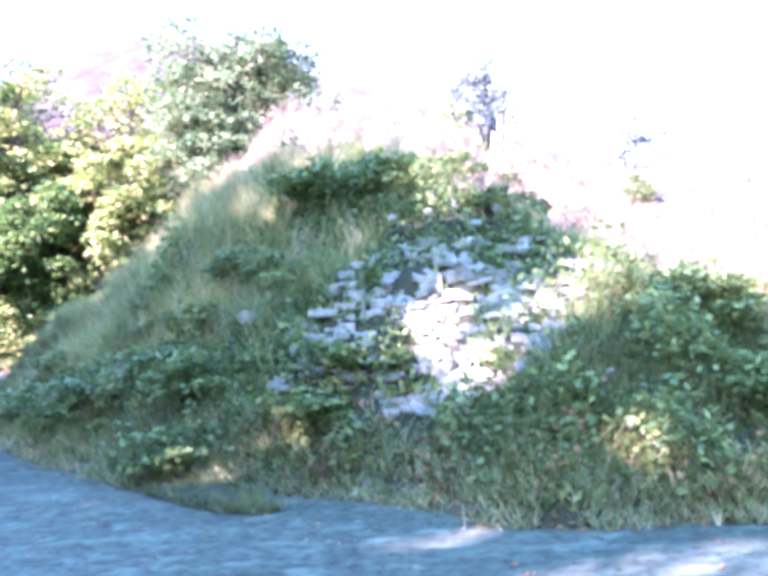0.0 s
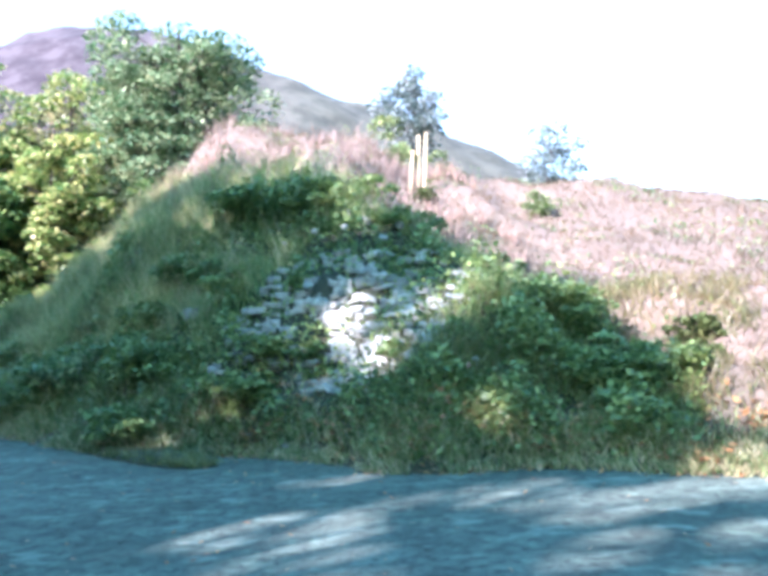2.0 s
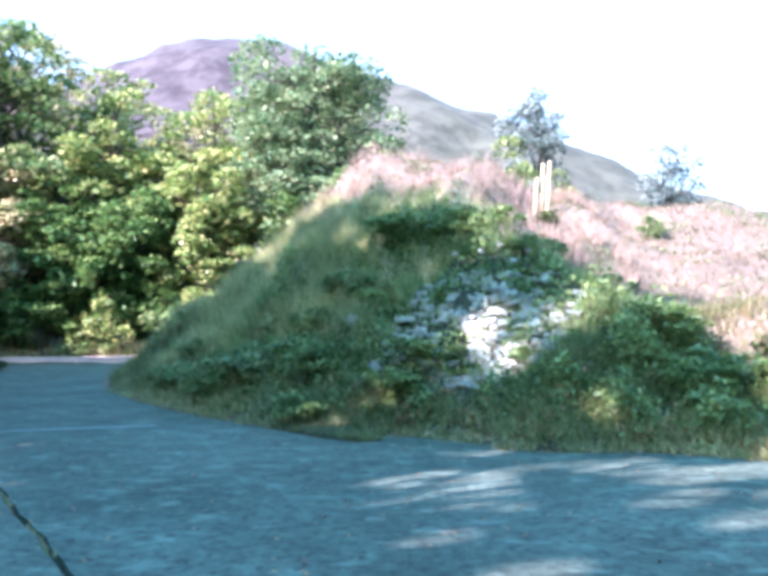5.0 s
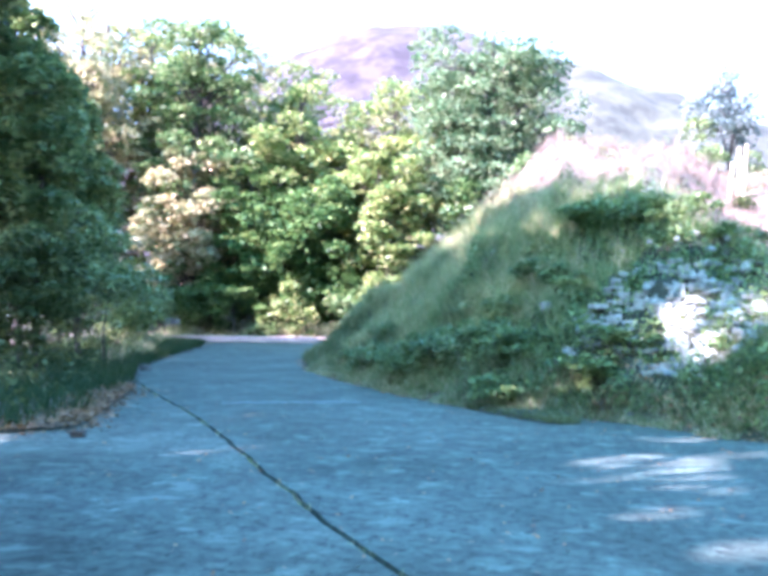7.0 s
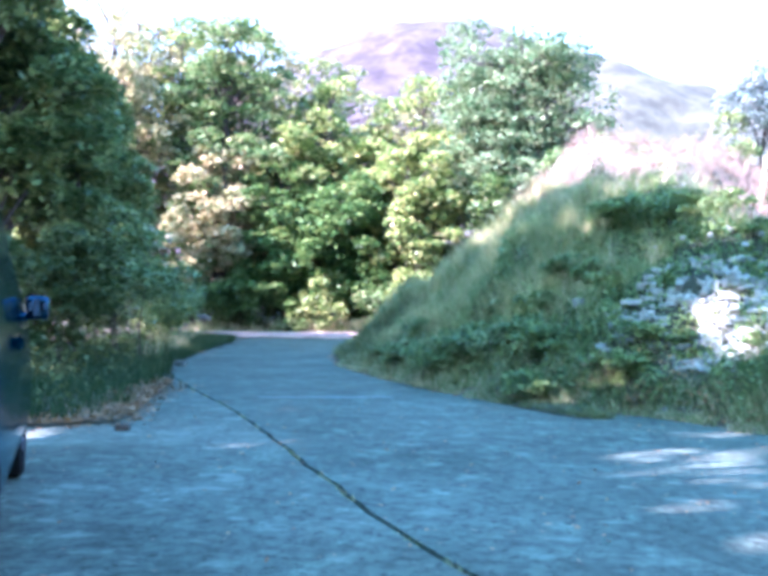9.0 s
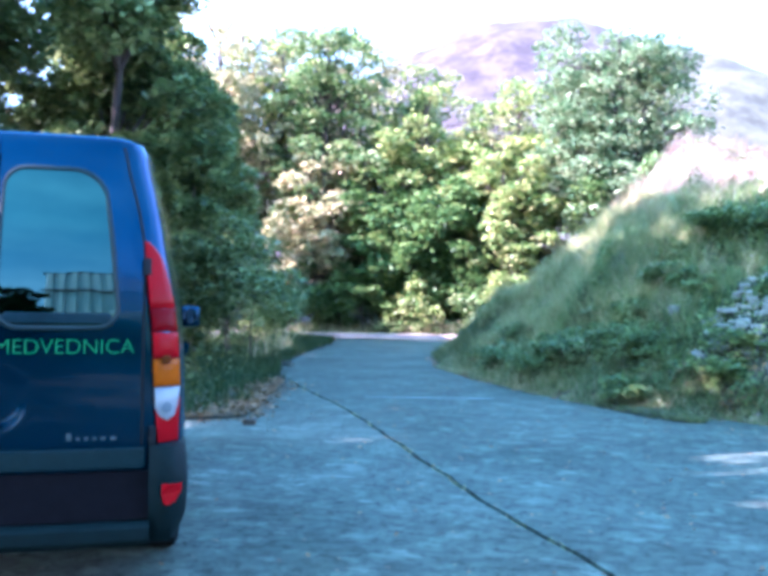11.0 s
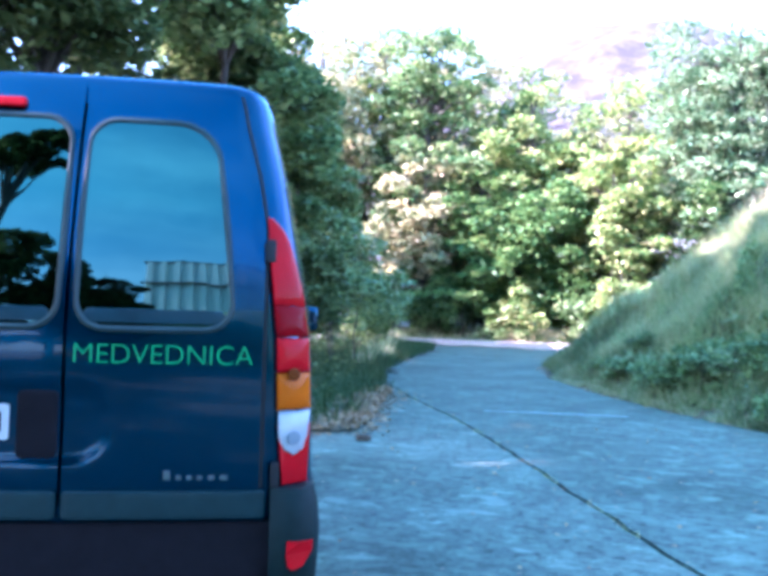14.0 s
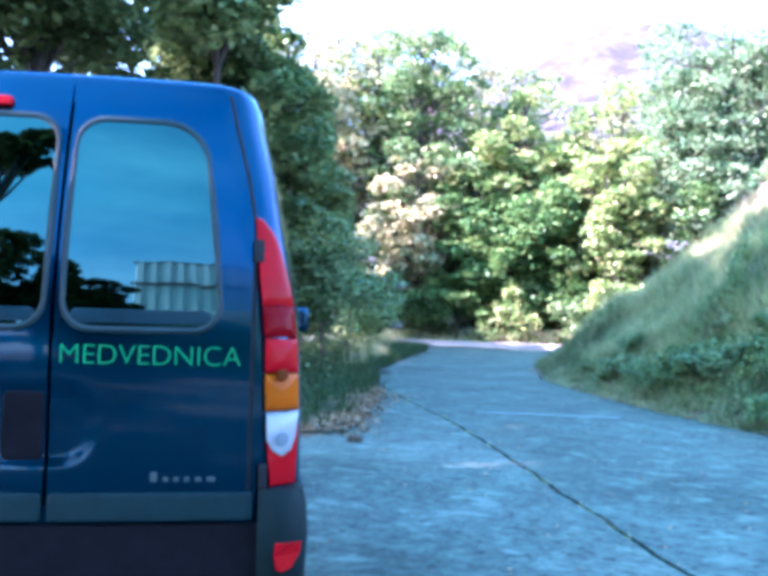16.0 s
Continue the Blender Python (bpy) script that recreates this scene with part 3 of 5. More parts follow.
    # ivy and low leaves on the shaded bank
    x, y = scatter(rs, -6, 4.2, 4.4, 12, 24500, lambda x, y: on_hill(x, y) & green_zone(x, y) & (near(x, y) < 4.4) & (waves(x, y, 1.1, 35) + waves(x, y, 0.5, 36) * 0.5 > -0.38) & ~((np.abs(x - 1.67 - 0.3 * (y - 6.5)) < 0.26 + 0.14 * waves(x, y, 0.5, 74)) & (y > 6.1) & (y < 8.6)) & ~(rocky(x, y) & (waves(x, y, 0.42, 45) < -0.22 - 0.4 * (y > 7.7) + 0.45 * (x > 0.3) * (y < 7.5))))
    x, y = tufted(rs, x, y, 7, 0.07)
    k = on_hill(x, y)
    leaf_cover("ivy", rs, x[k], y[k], 0.30, 0.062, LEAF_BANK, "dark green ivy and low leaves spread over the bank", "ivy")
    x, y = scatter(rs, 1.0, 4.0, 4.7, 7.2, 2600, lambda x, y: on_hill(x, y) & green_zone(x, y) & (waves(x, y, 0.8, 37) > 0.0))
    x, y = tufted(rs, x, y, 6, 0.06)
    k = on_hill(x, y)
    leaf_cover("nettles", rs, x[k], y[k], 0.30, 0.07, LEAF_BANK, "fresh green leafy weeds at the foot of the bank", "weeds")
    # short dry grass and weeds along the foot of the bank
    e = np.array(ragged([p for p in FOOT if -7 < p[0] < 7 and p[1] < 14], 0.012, 0.14, 46))
    e = e[(waves(e[:, 0], e[:, 1], 0.7, 47) > -0.6)] + (0.01, 0.045)
    e = np.concatenate([np.repeat(e, 9, 0) + rs.normal(0, 0.06, (len(e) * 9, 2)), np.repeat(e, 6, 0) + (0.05, 0.22) + rs.normal(0, 0.13, (len(e) * 6, 2))])
    e = e[on_hill(e[:, 0], e[:, 1])]
    lip = np.array(ragged([p for p in FOOT if -7 < p[0] < 7 and p[1] < 14], 0.02, 0.05, 57))
    lip = np.repeat(lip[waves(lip[:, 0], lip[:, 1], 0.6, 58) > -0.4], 10, 0) + (0.0, 0.02)
    lip = lip + rs.normal(0, 0.05, lip.shape)
    blades("edge_grass", rs, np.stack([lip[:, 0], lip[:, 1], np.maximum(height(lip[:, 0], lip[:, 1]), 0.0) - 0.01], -1), 0.09, 0.006, 1.3, GRASS_MIX, "thin half-dry grass creeping over the edge of the lane", "grass")
    blades("foot_grass", rs, on_ground(e[:, 0], e[:, 1], -0.01), 0.14, 0.006, 0.9, GRASS_MIX, "short half-dry grass along the foot of the bank", "grass")
    # fallen leaves along both edges of the lane
    e = np.array(ragged([p for p in FOOT if abs(p[0]) < 9 and p[1] < 20], 0.02, 0.10, 41))
    p = np.array(ragged(LEFT_PAD[:7] + LEFT_PAD[7:8], 0.012, 0.16, 42))
    e = np.concatenate([e + rs.normal(0, 0.07, e.shape), p + rs.normal(0, 0.07, p.shape), p[::4] + rs.normal(0, 0.2, p[::4].shape)])
    pts = np.stack([e[:, 0], e[:, 1], np.maximum(height(e[:, 0], e[:, 1]), 0.004) + 0.012], -1)
    tagged(soup("leaf_litter", leaf_quads(rs, pts, 0.06, 1.4), len(pts), 4, LITTER), "brown fallen leaves along the edge of the paving", "leaf litter", kind="stuff")
    x, y = scatter(rs, -9.5, -4.5, 1.5, 11, 52000, lambda x, y: ~inside(x, y, PAVED) & ~inside(x, y, HILL) & (line_distance(x, y, LEFT_PAD[:8]) < 0.72 * rs.rand(len(x)) + 0.05))
    pts = on_ground(x, y, 0.015) + rs.uniform(0, 0.02, (len(x), 1)) * (0, 0, 1)
    tagged(soup("leaf_carpet", leaf_quads(rs, pts, 0.055, 1.2), len(pts), 4, LITTER), "carpet of dry brown leaves on the verge", "leaf litter", kind="stuff")
    # dry leaves caught in the grass at the foot of the bank
    x, y = scatter(rs, -1.2, 4.6, 4.0, 7.0, 15000, lambda x, y: on_hill(x, y) & (near(x, y) < 0.75 * rs.rand(len(x)) + 0.05) & (waves(x, y, 0.9, 52) > -0.3))
    pts = on_ground(x, y, 0.03) + rs.uniform(0, 0.10, (len(x), 1)) * (0, 0, 1)
    tagged(soup("foot_litter", leaf_quads(rs, pts, 0.06, 0.8), len(pts), 4, LITTER), "dry brown leaves caught in the grass at the foot of the bank", "leaf litter", kind="stuff")
    # odd leaves blown over the paving
    x, y = scatter(rs, -8, 4, -3, 9, 1500, lambda x, y: inside(x, y, PAVED))
    pts = np.stack([x, y, np.full(len(x), 0.014)], -1)
    tagged(soup("fallen_leaves", leaf_quads(rs, pts, 0.036, 2.0), len(pts), 4, LITTER), "single dry leaves lying on the paving", "leaves", kind="stuff")
    # weeds in the joint
    j = np.array([q for q in ragged(JOINT[:10], 0.03, 0.012, 43)])
    j = j[waves(j[:, 0], j[:, 1], 0.9, 44) > 0.1]
    pts = np.stack([j[:, 0], j[:, 1], np.full(len(j), -0.02)], -1)
    blades("joint_weeds", rs, np.repeat(pts, 5, 0) + rs.normal(0, 0.012, (len(pts) * 5, 3)) * (1, 1, 0), 0.035, 0.002, 0.8, GRASS_MIX, "short weeds growing in the paving joint", "weeds")
    # verge on the other side of the lane
    side = lambda x, y: line_distance(x, y, PAVED + PAVED[:1])
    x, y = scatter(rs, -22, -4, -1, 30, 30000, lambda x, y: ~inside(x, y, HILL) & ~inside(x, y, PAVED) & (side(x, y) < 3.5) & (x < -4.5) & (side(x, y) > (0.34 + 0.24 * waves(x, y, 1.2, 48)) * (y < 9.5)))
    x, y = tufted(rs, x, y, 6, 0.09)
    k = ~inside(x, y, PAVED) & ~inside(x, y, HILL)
    blades("verge_grass", rs, on_ground(x[k], y[k], -0.03), 0.26, 0.007, 0.7, GRASS_SHADE, "green grass on the verge below the trees, darkened for their shade", "grass")
    x, y = scatter(rs, -16, -5.5, 3, 22, 5000, lambda x, y: ~inside(x, y, HILL) & ~inside(x, y, PAVED) & (side(x, y) > 0.6) & (side(x, y) < 3.5))
    x, y = tufted(rs, x, y, 5, 0.1)
    k = ~inside(x, y, PAVED)
    leaf_cover("verge_weeds", rs, x[k], y[k], 0.55, 0.08, LEAF_DARK, "dark leafy undergrowth along the verge", "weeds", 0.2)
    # paler tall tufts beside the lane
    x, y = scatter(rs, -17, -7, 12.0, 27, 420, lambda x, y: ~inside(x, y, PAVED) & ~inside(x, y, HILL) & (side(x, y) < 1.5) & (side(x, y) > 0.25) & (waves(x, y, 2.0, 49) > 0.1))
    x, y = tufted(rs, x, y, 22, 0.08)
    k = ~inside(x, y, PAVED)
    blades("tall_verge_grass", rs, on_ground(x[k], y[k], -0.03), 0.62, 0.007, 0.55, GRASS_MIX, "tall pale tufts of grass beside the lane", "grass")
    # light grass strip past the end of the lane
    x, y = scatter(rs, -21, -8, 33.8, 36.5, 2600, lambda x, y: np.ones(len(x), dtype=bool))
    x, y = tufted(rs, x, y, 6, 0.15)
    blades("far_grass", rs, on_ground(x, y, -0.03), 0.45, 0.012, 0.6, GRASS_MIX, "sunlit pale grass at the bend of the lane", "grass")
    x, y = scatter(rs, -16.5, -7.6, 32.6, 34.6, 1500, lambda x, y: y > np.interp(x, (-17, -12, -7.5), (33.25, 33.75, 32.6)) + 0.25 * waves(x, y, 1.0, 71))
    x, y = tufted(rs, x, y, 8, 0.10)
    blades("bend_grass", rs, np.stack([x, y, np.full(len(x), 0.2)], -1), 0.62, 0.016, 0.6, GRASS_MIX, "soft green grass behind the gravel at the bend", "grass")


LITTER = leaf_material("litter", [(0.115, 0.050, 0.015), (0.205, 0.102, 0.033), (0.30, 0.175, 0.070)], 0.1)
build_grass()

# trees that shade the lane, on its verge; unseen ones added for their shade
SHADY = "dark green broadleaf tree on the shaded verge"
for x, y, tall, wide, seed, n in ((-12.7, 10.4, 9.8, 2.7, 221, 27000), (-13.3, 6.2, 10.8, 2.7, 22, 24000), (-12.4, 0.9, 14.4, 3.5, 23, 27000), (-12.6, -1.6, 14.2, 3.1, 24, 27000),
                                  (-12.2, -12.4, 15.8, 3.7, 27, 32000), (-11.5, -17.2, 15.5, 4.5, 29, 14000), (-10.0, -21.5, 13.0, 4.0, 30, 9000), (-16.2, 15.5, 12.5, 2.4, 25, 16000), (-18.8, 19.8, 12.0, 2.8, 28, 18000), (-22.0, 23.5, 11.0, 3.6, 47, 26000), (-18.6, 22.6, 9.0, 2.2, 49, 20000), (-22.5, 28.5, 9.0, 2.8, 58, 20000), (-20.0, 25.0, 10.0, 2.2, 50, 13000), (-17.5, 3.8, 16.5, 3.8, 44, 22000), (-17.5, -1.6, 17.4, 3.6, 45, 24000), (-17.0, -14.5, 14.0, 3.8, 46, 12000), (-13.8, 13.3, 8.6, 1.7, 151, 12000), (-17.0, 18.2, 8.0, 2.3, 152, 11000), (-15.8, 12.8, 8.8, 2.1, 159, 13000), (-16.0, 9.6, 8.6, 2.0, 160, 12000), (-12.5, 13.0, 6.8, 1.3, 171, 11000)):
    # shade put into the leaf colour: nearer trees take the darker tone
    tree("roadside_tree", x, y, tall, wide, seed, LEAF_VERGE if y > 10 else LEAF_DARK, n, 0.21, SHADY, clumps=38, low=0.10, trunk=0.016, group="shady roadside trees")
# unseen trees, seeds and crowns fitted to drop shade and dapples on the lane
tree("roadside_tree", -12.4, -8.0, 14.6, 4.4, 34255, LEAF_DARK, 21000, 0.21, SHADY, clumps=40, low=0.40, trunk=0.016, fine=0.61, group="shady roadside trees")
tree("roadside_tree", -13.5, -7.8, 14.4, 3.6, 71487, LEAF_DARK, 12000, 0.16, "slender open-crowned unseen tree added to dapple the lane", clumps=50, low=0.43, trunk=0.012, fine=0.30, group="shady roadside trees")
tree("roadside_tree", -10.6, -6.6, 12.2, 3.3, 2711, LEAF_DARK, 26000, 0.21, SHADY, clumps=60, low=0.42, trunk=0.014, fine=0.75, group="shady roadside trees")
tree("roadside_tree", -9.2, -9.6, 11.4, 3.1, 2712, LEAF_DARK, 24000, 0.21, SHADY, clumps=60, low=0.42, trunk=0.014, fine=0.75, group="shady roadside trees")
# unseen crowns added only to block sun from bank, rock and paving
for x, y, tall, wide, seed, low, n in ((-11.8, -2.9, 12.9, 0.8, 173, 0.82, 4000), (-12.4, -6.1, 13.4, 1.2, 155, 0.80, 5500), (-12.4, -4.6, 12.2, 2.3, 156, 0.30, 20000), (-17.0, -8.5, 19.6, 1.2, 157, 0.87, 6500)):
    tree("roadside_tree", x, y, tall, wide, seed, LEAF_DARK, n, 0.19, "tall slender unseen tree with a small high crown, added for shade", clumps=22, low=low, trunk=0.010, group="shady roadside trees")
tree("roadside_tree", -17.0, -10.5, 19.0, 1.4, 153, LEAF_DARK, 10000, 0.21, "very tall slender unseen tree added to cast shade", clumps=30, low=0.84, trunk=0.010, group="shady roadside trees")
tree("roadside_tree", -17.0, -11.5, 18.9, 1.1, 154, LEAF_DARK, 9000, 0.21, "very tall slender unseen tree added to cast shade", clumps=24, low=0.87, trunk=0.010, group="shady roadside trees")
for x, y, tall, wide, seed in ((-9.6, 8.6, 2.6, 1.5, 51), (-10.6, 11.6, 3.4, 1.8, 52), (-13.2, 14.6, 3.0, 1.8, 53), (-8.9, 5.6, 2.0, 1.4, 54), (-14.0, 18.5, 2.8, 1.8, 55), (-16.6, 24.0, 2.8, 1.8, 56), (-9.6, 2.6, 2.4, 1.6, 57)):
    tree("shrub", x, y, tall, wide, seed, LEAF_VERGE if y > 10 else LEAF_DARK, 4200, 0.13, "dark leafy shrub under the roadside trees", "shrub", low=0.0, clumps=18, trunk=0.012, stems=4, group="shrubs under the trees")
# sunlit wood beyond the bend
WOOD = "sunlit green broadleaf tree at the edge of the wood"
for x, y, tall, wide, seed, leaf, n, label in (
        (-20.6, 37.5, 17.4, 5.0, 31, LEAF_GREEN, 21000, WOOD),
        (-27.4, 38.0, 19.4, 5.0, 32, LEAF_PINK, 11000, "tall dry-leaved tree in the wood, paled for haze"),
        (-20.0, 34.8, 9.4, 3.2, 33, LEAF_PINK, 13000, "pale dry-leaved tree at the edge of the wood"),
        (-15.6, 38.5, 13.4, 4.9, 34, LEAF_YELLOW, 21000, "yellow-green broadleaf tree in the wood"),
        (-11.6, 40.5, 13.4, 4.9, 35, LEAF_YELLOW, 18000, "yellow-green broadleaf tree in the wood"),
        (-6.2, 39.0, 14.2, 4.9, 36, LEAF_GREY, 26000, "tall grey-green broadleaf tree above the dry hillside"),
        (-10.4, 35.8, 9.4, 3.4, 37, LEAF_YELLOW, 15000, "yellowing broadleaf tree at the edge of the wood"),
        (-16.9, 35.6, 8.8, 3.2, 38, LEAF_DEEP, 13000, "deep green broadleaf tree at the edge of the wood"),
        (-13.6, 35.6, 8.2, 3.3, 39, LEAF_DEEP, 15000, "deep green broadleaf tree at the edge of the wood"),
        (-15.2, 35.0, 6.4, 2.9, 145, LEAF_DEEP, 11000, "deep green broadleaf tree at the edge of the wood"),
        (-6.4, 36.6, 8.0, 3.0, 40, LEAF_GREY, 9000, "grey-green broadleaf tree above the dry hillside"),
        (-24.0, 39.5, 18.4, 5.0, 41, LEAF_YELLOW, 17000, "yellow-green broadleaf tree in the wood"),
        (-31.5, 38.0, 15.5, 5.0, 42, LEAF_GREEN, 11000, WOOD),
        (-25.5, 33.8, 17.8, 4.4, 48, LEAF_PINK, 17000, "tall dry-leaved tree in the wood, paled for haze"),
        (-37.0, 36.0, 15.0, 5.0, 43, LEAF_GREEN, 9000, WOOD),
        (-33.0, 43.0, 18.0, 5.0, 141, LEAF_PINK, 22000, "tall dry-leaved tree in the wood, paled for haze"),
        (-23.0, 44.0, 19.5, 5.0, 142, LEAF_PINK, 16000, "tall dry-leaved tree in the wood, paled for haze"),
        (-18.0, 43.5, 16.0, 5.0, 143, LEAF_YELLOW, 15000, "tall yellowing tree in the wood"),
        (-13.5, 43.5, 14.0, 5.0, 144, LEAF_PINK, 14000, "dry-leaved tree in the wood, paled for haze")):
    tree("broadleaf_tree", x, y, tall, wide, seed, leaf, n, 0.27, label, clumps=110, low=0.04, trunk=0.014, fine=0.62 if leaf is not LEAF_GREY else 0.85)
# the dark entries paint the shaded gaps low in the wood
for x, y, tall, wide, seed, leaf in ((-14.3, 34.0, 3.2, 1.9, 61, LEAF_YELLOW), (-11.2, 34.0, 2.6, 1.7, 62, LEAF_GREEN), (-17.4, 33.9, 3.0, 1.8, 63, LEAF_DARK), (-20.4, 33.2, 3.2, 2.0, 64, LEAF_DARK),
                                      (-8.8, 34.4, 3.0, 1.9, 65, LEAF_GREEN), (-15.8, 34.6, 4.4, 2.0, 66, LEAF_DARK), (-12.6, 34.9, 4.2, 2.0, 67, LEAF_DARK), (-9.8, 33.5, 4.5, 1.8, 68, LEAF_YELLOW), (-18.8, 34.2, 4.4, 2.0, 69, LEAF_DARK), (-22.5, 34.5, 5.0, 2.4, 70, LEAF_DARK), (-25.0, 36.0, 5.0, 2.8, 121, LEAF_DARK), (-21.0, 36.4, 5.0, 2.8, 122, LEAF_DARK), (-18.0, 36.6, 5.0, 2.8, 123, LEAF_DARK), (-15.0, 36.6, 4.8, 2.8, 124, LEAF_DARK), (-12.0, 36.8, 4.8, 2.8, 125, LEAF_DARK), (-9.0, 36.8, 5.0, 2.8, 126, LEAF_DARK), (-6.2, 35.5, 4.4, 2.4, 127, LEAF_DARK)):
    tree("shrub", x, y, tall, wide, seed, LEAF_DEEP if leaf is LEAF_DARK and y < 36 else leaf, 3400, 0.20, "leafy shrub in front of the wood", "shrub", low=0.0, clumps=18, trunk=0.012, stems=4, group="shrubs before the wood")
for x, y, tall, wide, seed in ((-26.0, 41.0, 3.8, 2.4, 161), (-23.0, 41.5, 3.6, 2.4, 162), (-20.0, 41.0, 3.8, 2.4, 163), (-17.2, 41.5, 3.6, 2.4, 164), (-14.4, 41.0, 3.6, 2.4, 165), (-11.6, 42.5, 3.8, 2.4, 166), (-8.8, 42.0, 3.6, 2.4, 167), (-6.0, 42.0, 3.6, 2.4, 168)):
    tree("shrub", x, y, tall, wide, seed, LEAF_DARK, 3200, 0.24, "undergrowth shrub inside the wood, leaves darkened for shade", "shrub", low=0.0, clumps=18, trunk=0.012, stems=4, group="undergrowth in the wood")
for x, y, tall, wide, seed in ((-15.6, 33.5, 0.8, 0.8, 181), (-14.4, 33.8, 1.2, 0.9, 182), (-13.2, 33.9, 0.7, 0.7, 183), (-12.3, 34.0, 0.9, 0.8, 184), (-10.6, 33.9, 0.7, 0.8, 185), (-9.4, 33.4, 1.1, 0.9, 186), (-8.4, 33.0, 0.9, 0.8, 187),
                               (-19.4, 35.2, 1.4, 1.3, 201), (-17.8, 35.1, 1.2, 1.3, 202), (-16.4, 35.4, 1.3, 1.3, 203), (-14.6, 35.2, 1.0, 1.2, 204), (-13.0, 35.6, 1.3, 1.3, 205), (-11.6, 35.3, 1.2, 1.2, 206)):
    tree("shrub", x, y, tall, wide, seed, LEAF_GREEN, 1100, 0.14, "low green shrub behind the gravel at the bend", "shrub", low=0.0, clumps=12, trunk=0.012, stems=3, group="low shrubs at the bend")
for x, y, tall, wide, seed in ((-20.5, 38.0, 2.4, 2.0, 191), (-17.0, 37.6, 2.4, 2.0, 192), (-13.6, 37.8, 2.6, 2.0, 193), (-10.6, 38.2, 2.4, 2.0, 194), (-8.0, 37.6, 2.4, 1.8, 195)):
    tree("shrub", x, y, tall, wide, seed, LEAF_DARK, 2600, 0.24, "undergrowth shrub inside the wood, leaves darkened for shade", "shrub", low=0.0, clumps=18, trunk=0.012, stems=4, group="undergrowth in the wood")
# thin trees and plants on the hillside
for x, y, tall, wide, seed in ((-1.0, 25.0, 1.6, 1.5, 111), (5.4, 25.5, 1.3, 1.4, 112), (0.2, 28.5, 2.2, 1.8, 113), (7.0, 27.0, 1.2, 1.4, 114), (4.4, 29.0, 1.8, 1.6, 115), (-2.6, 23.0, 1.4, 1.3, 116), (11.0, 27.0, 1.0, 1.2, 117)):
    tree("shrub", x, y, tall, wide, seed, LEAF_GREEN, 1300, 0.16, "green scrub on the upper hillside", "shrub", low=0.0, clumps=12, trunk=0.012, stems=3, group="hillside scrub")
tree("young_tree", 3.3, 27.0, 5.6, 1.5, 71, LEAF_PALE, 3600, 0.16, "thin young tree with sparse grey-green leaves on the hill", "tree", low=0.34, clumps=34, trunk=0.012)
tree("shrub", 2.3, 26.0, 3.5, 1.8, 72, LEAF_LIME, 3000, 0.18, "yellow-green shrub beside the young tree", "shrub", low=0.0, clumps=14, trunk=0.012, stems=3)
tree("shrub", 3.9, 26.3, 2.6, 1.3, 77, LEAF_LIME, 1700, 0.16, "yellow-green shrub at the foot of the young tree", "shrub", low=0.0, clumps=14, trunk=0.012, stems=3)
tree("young_tree", 8.2, 28.0, 4.1, 1.9, 73, LEAF_PALE, 3600, 0.15, "low open tree with sparse grey-green leaves on the hill", "tree", low=0.0, clumps=26, trunk=0.014, stems=2)
tree("shrub", 3.74, 13.15, 0.55, 0.42, 74, LEAF_GREEN, 700, 0.06, "small round bright green shrub in dry grass", "shrub", low=0.0, clumps=9, trunk=0.02, stems=3)
tree("shrub", 2.35, 9.35, 0.45, 0.42, 75, LEAF_GREEN, 260, 0.12, "small broad-leaved plant at the edge of the dry grass", "shrub", low=0.0, clumps=7, trunk=0.02, stems=3)
tree("shrub", 1.96, 13.5, 0.4, 0.4, 76, LEAF_DARK, 300, 0.10, "small dark plant at the foot of the stakes", "shrub", low=0.0, clumps=7, trunk=0.02, stems=3)
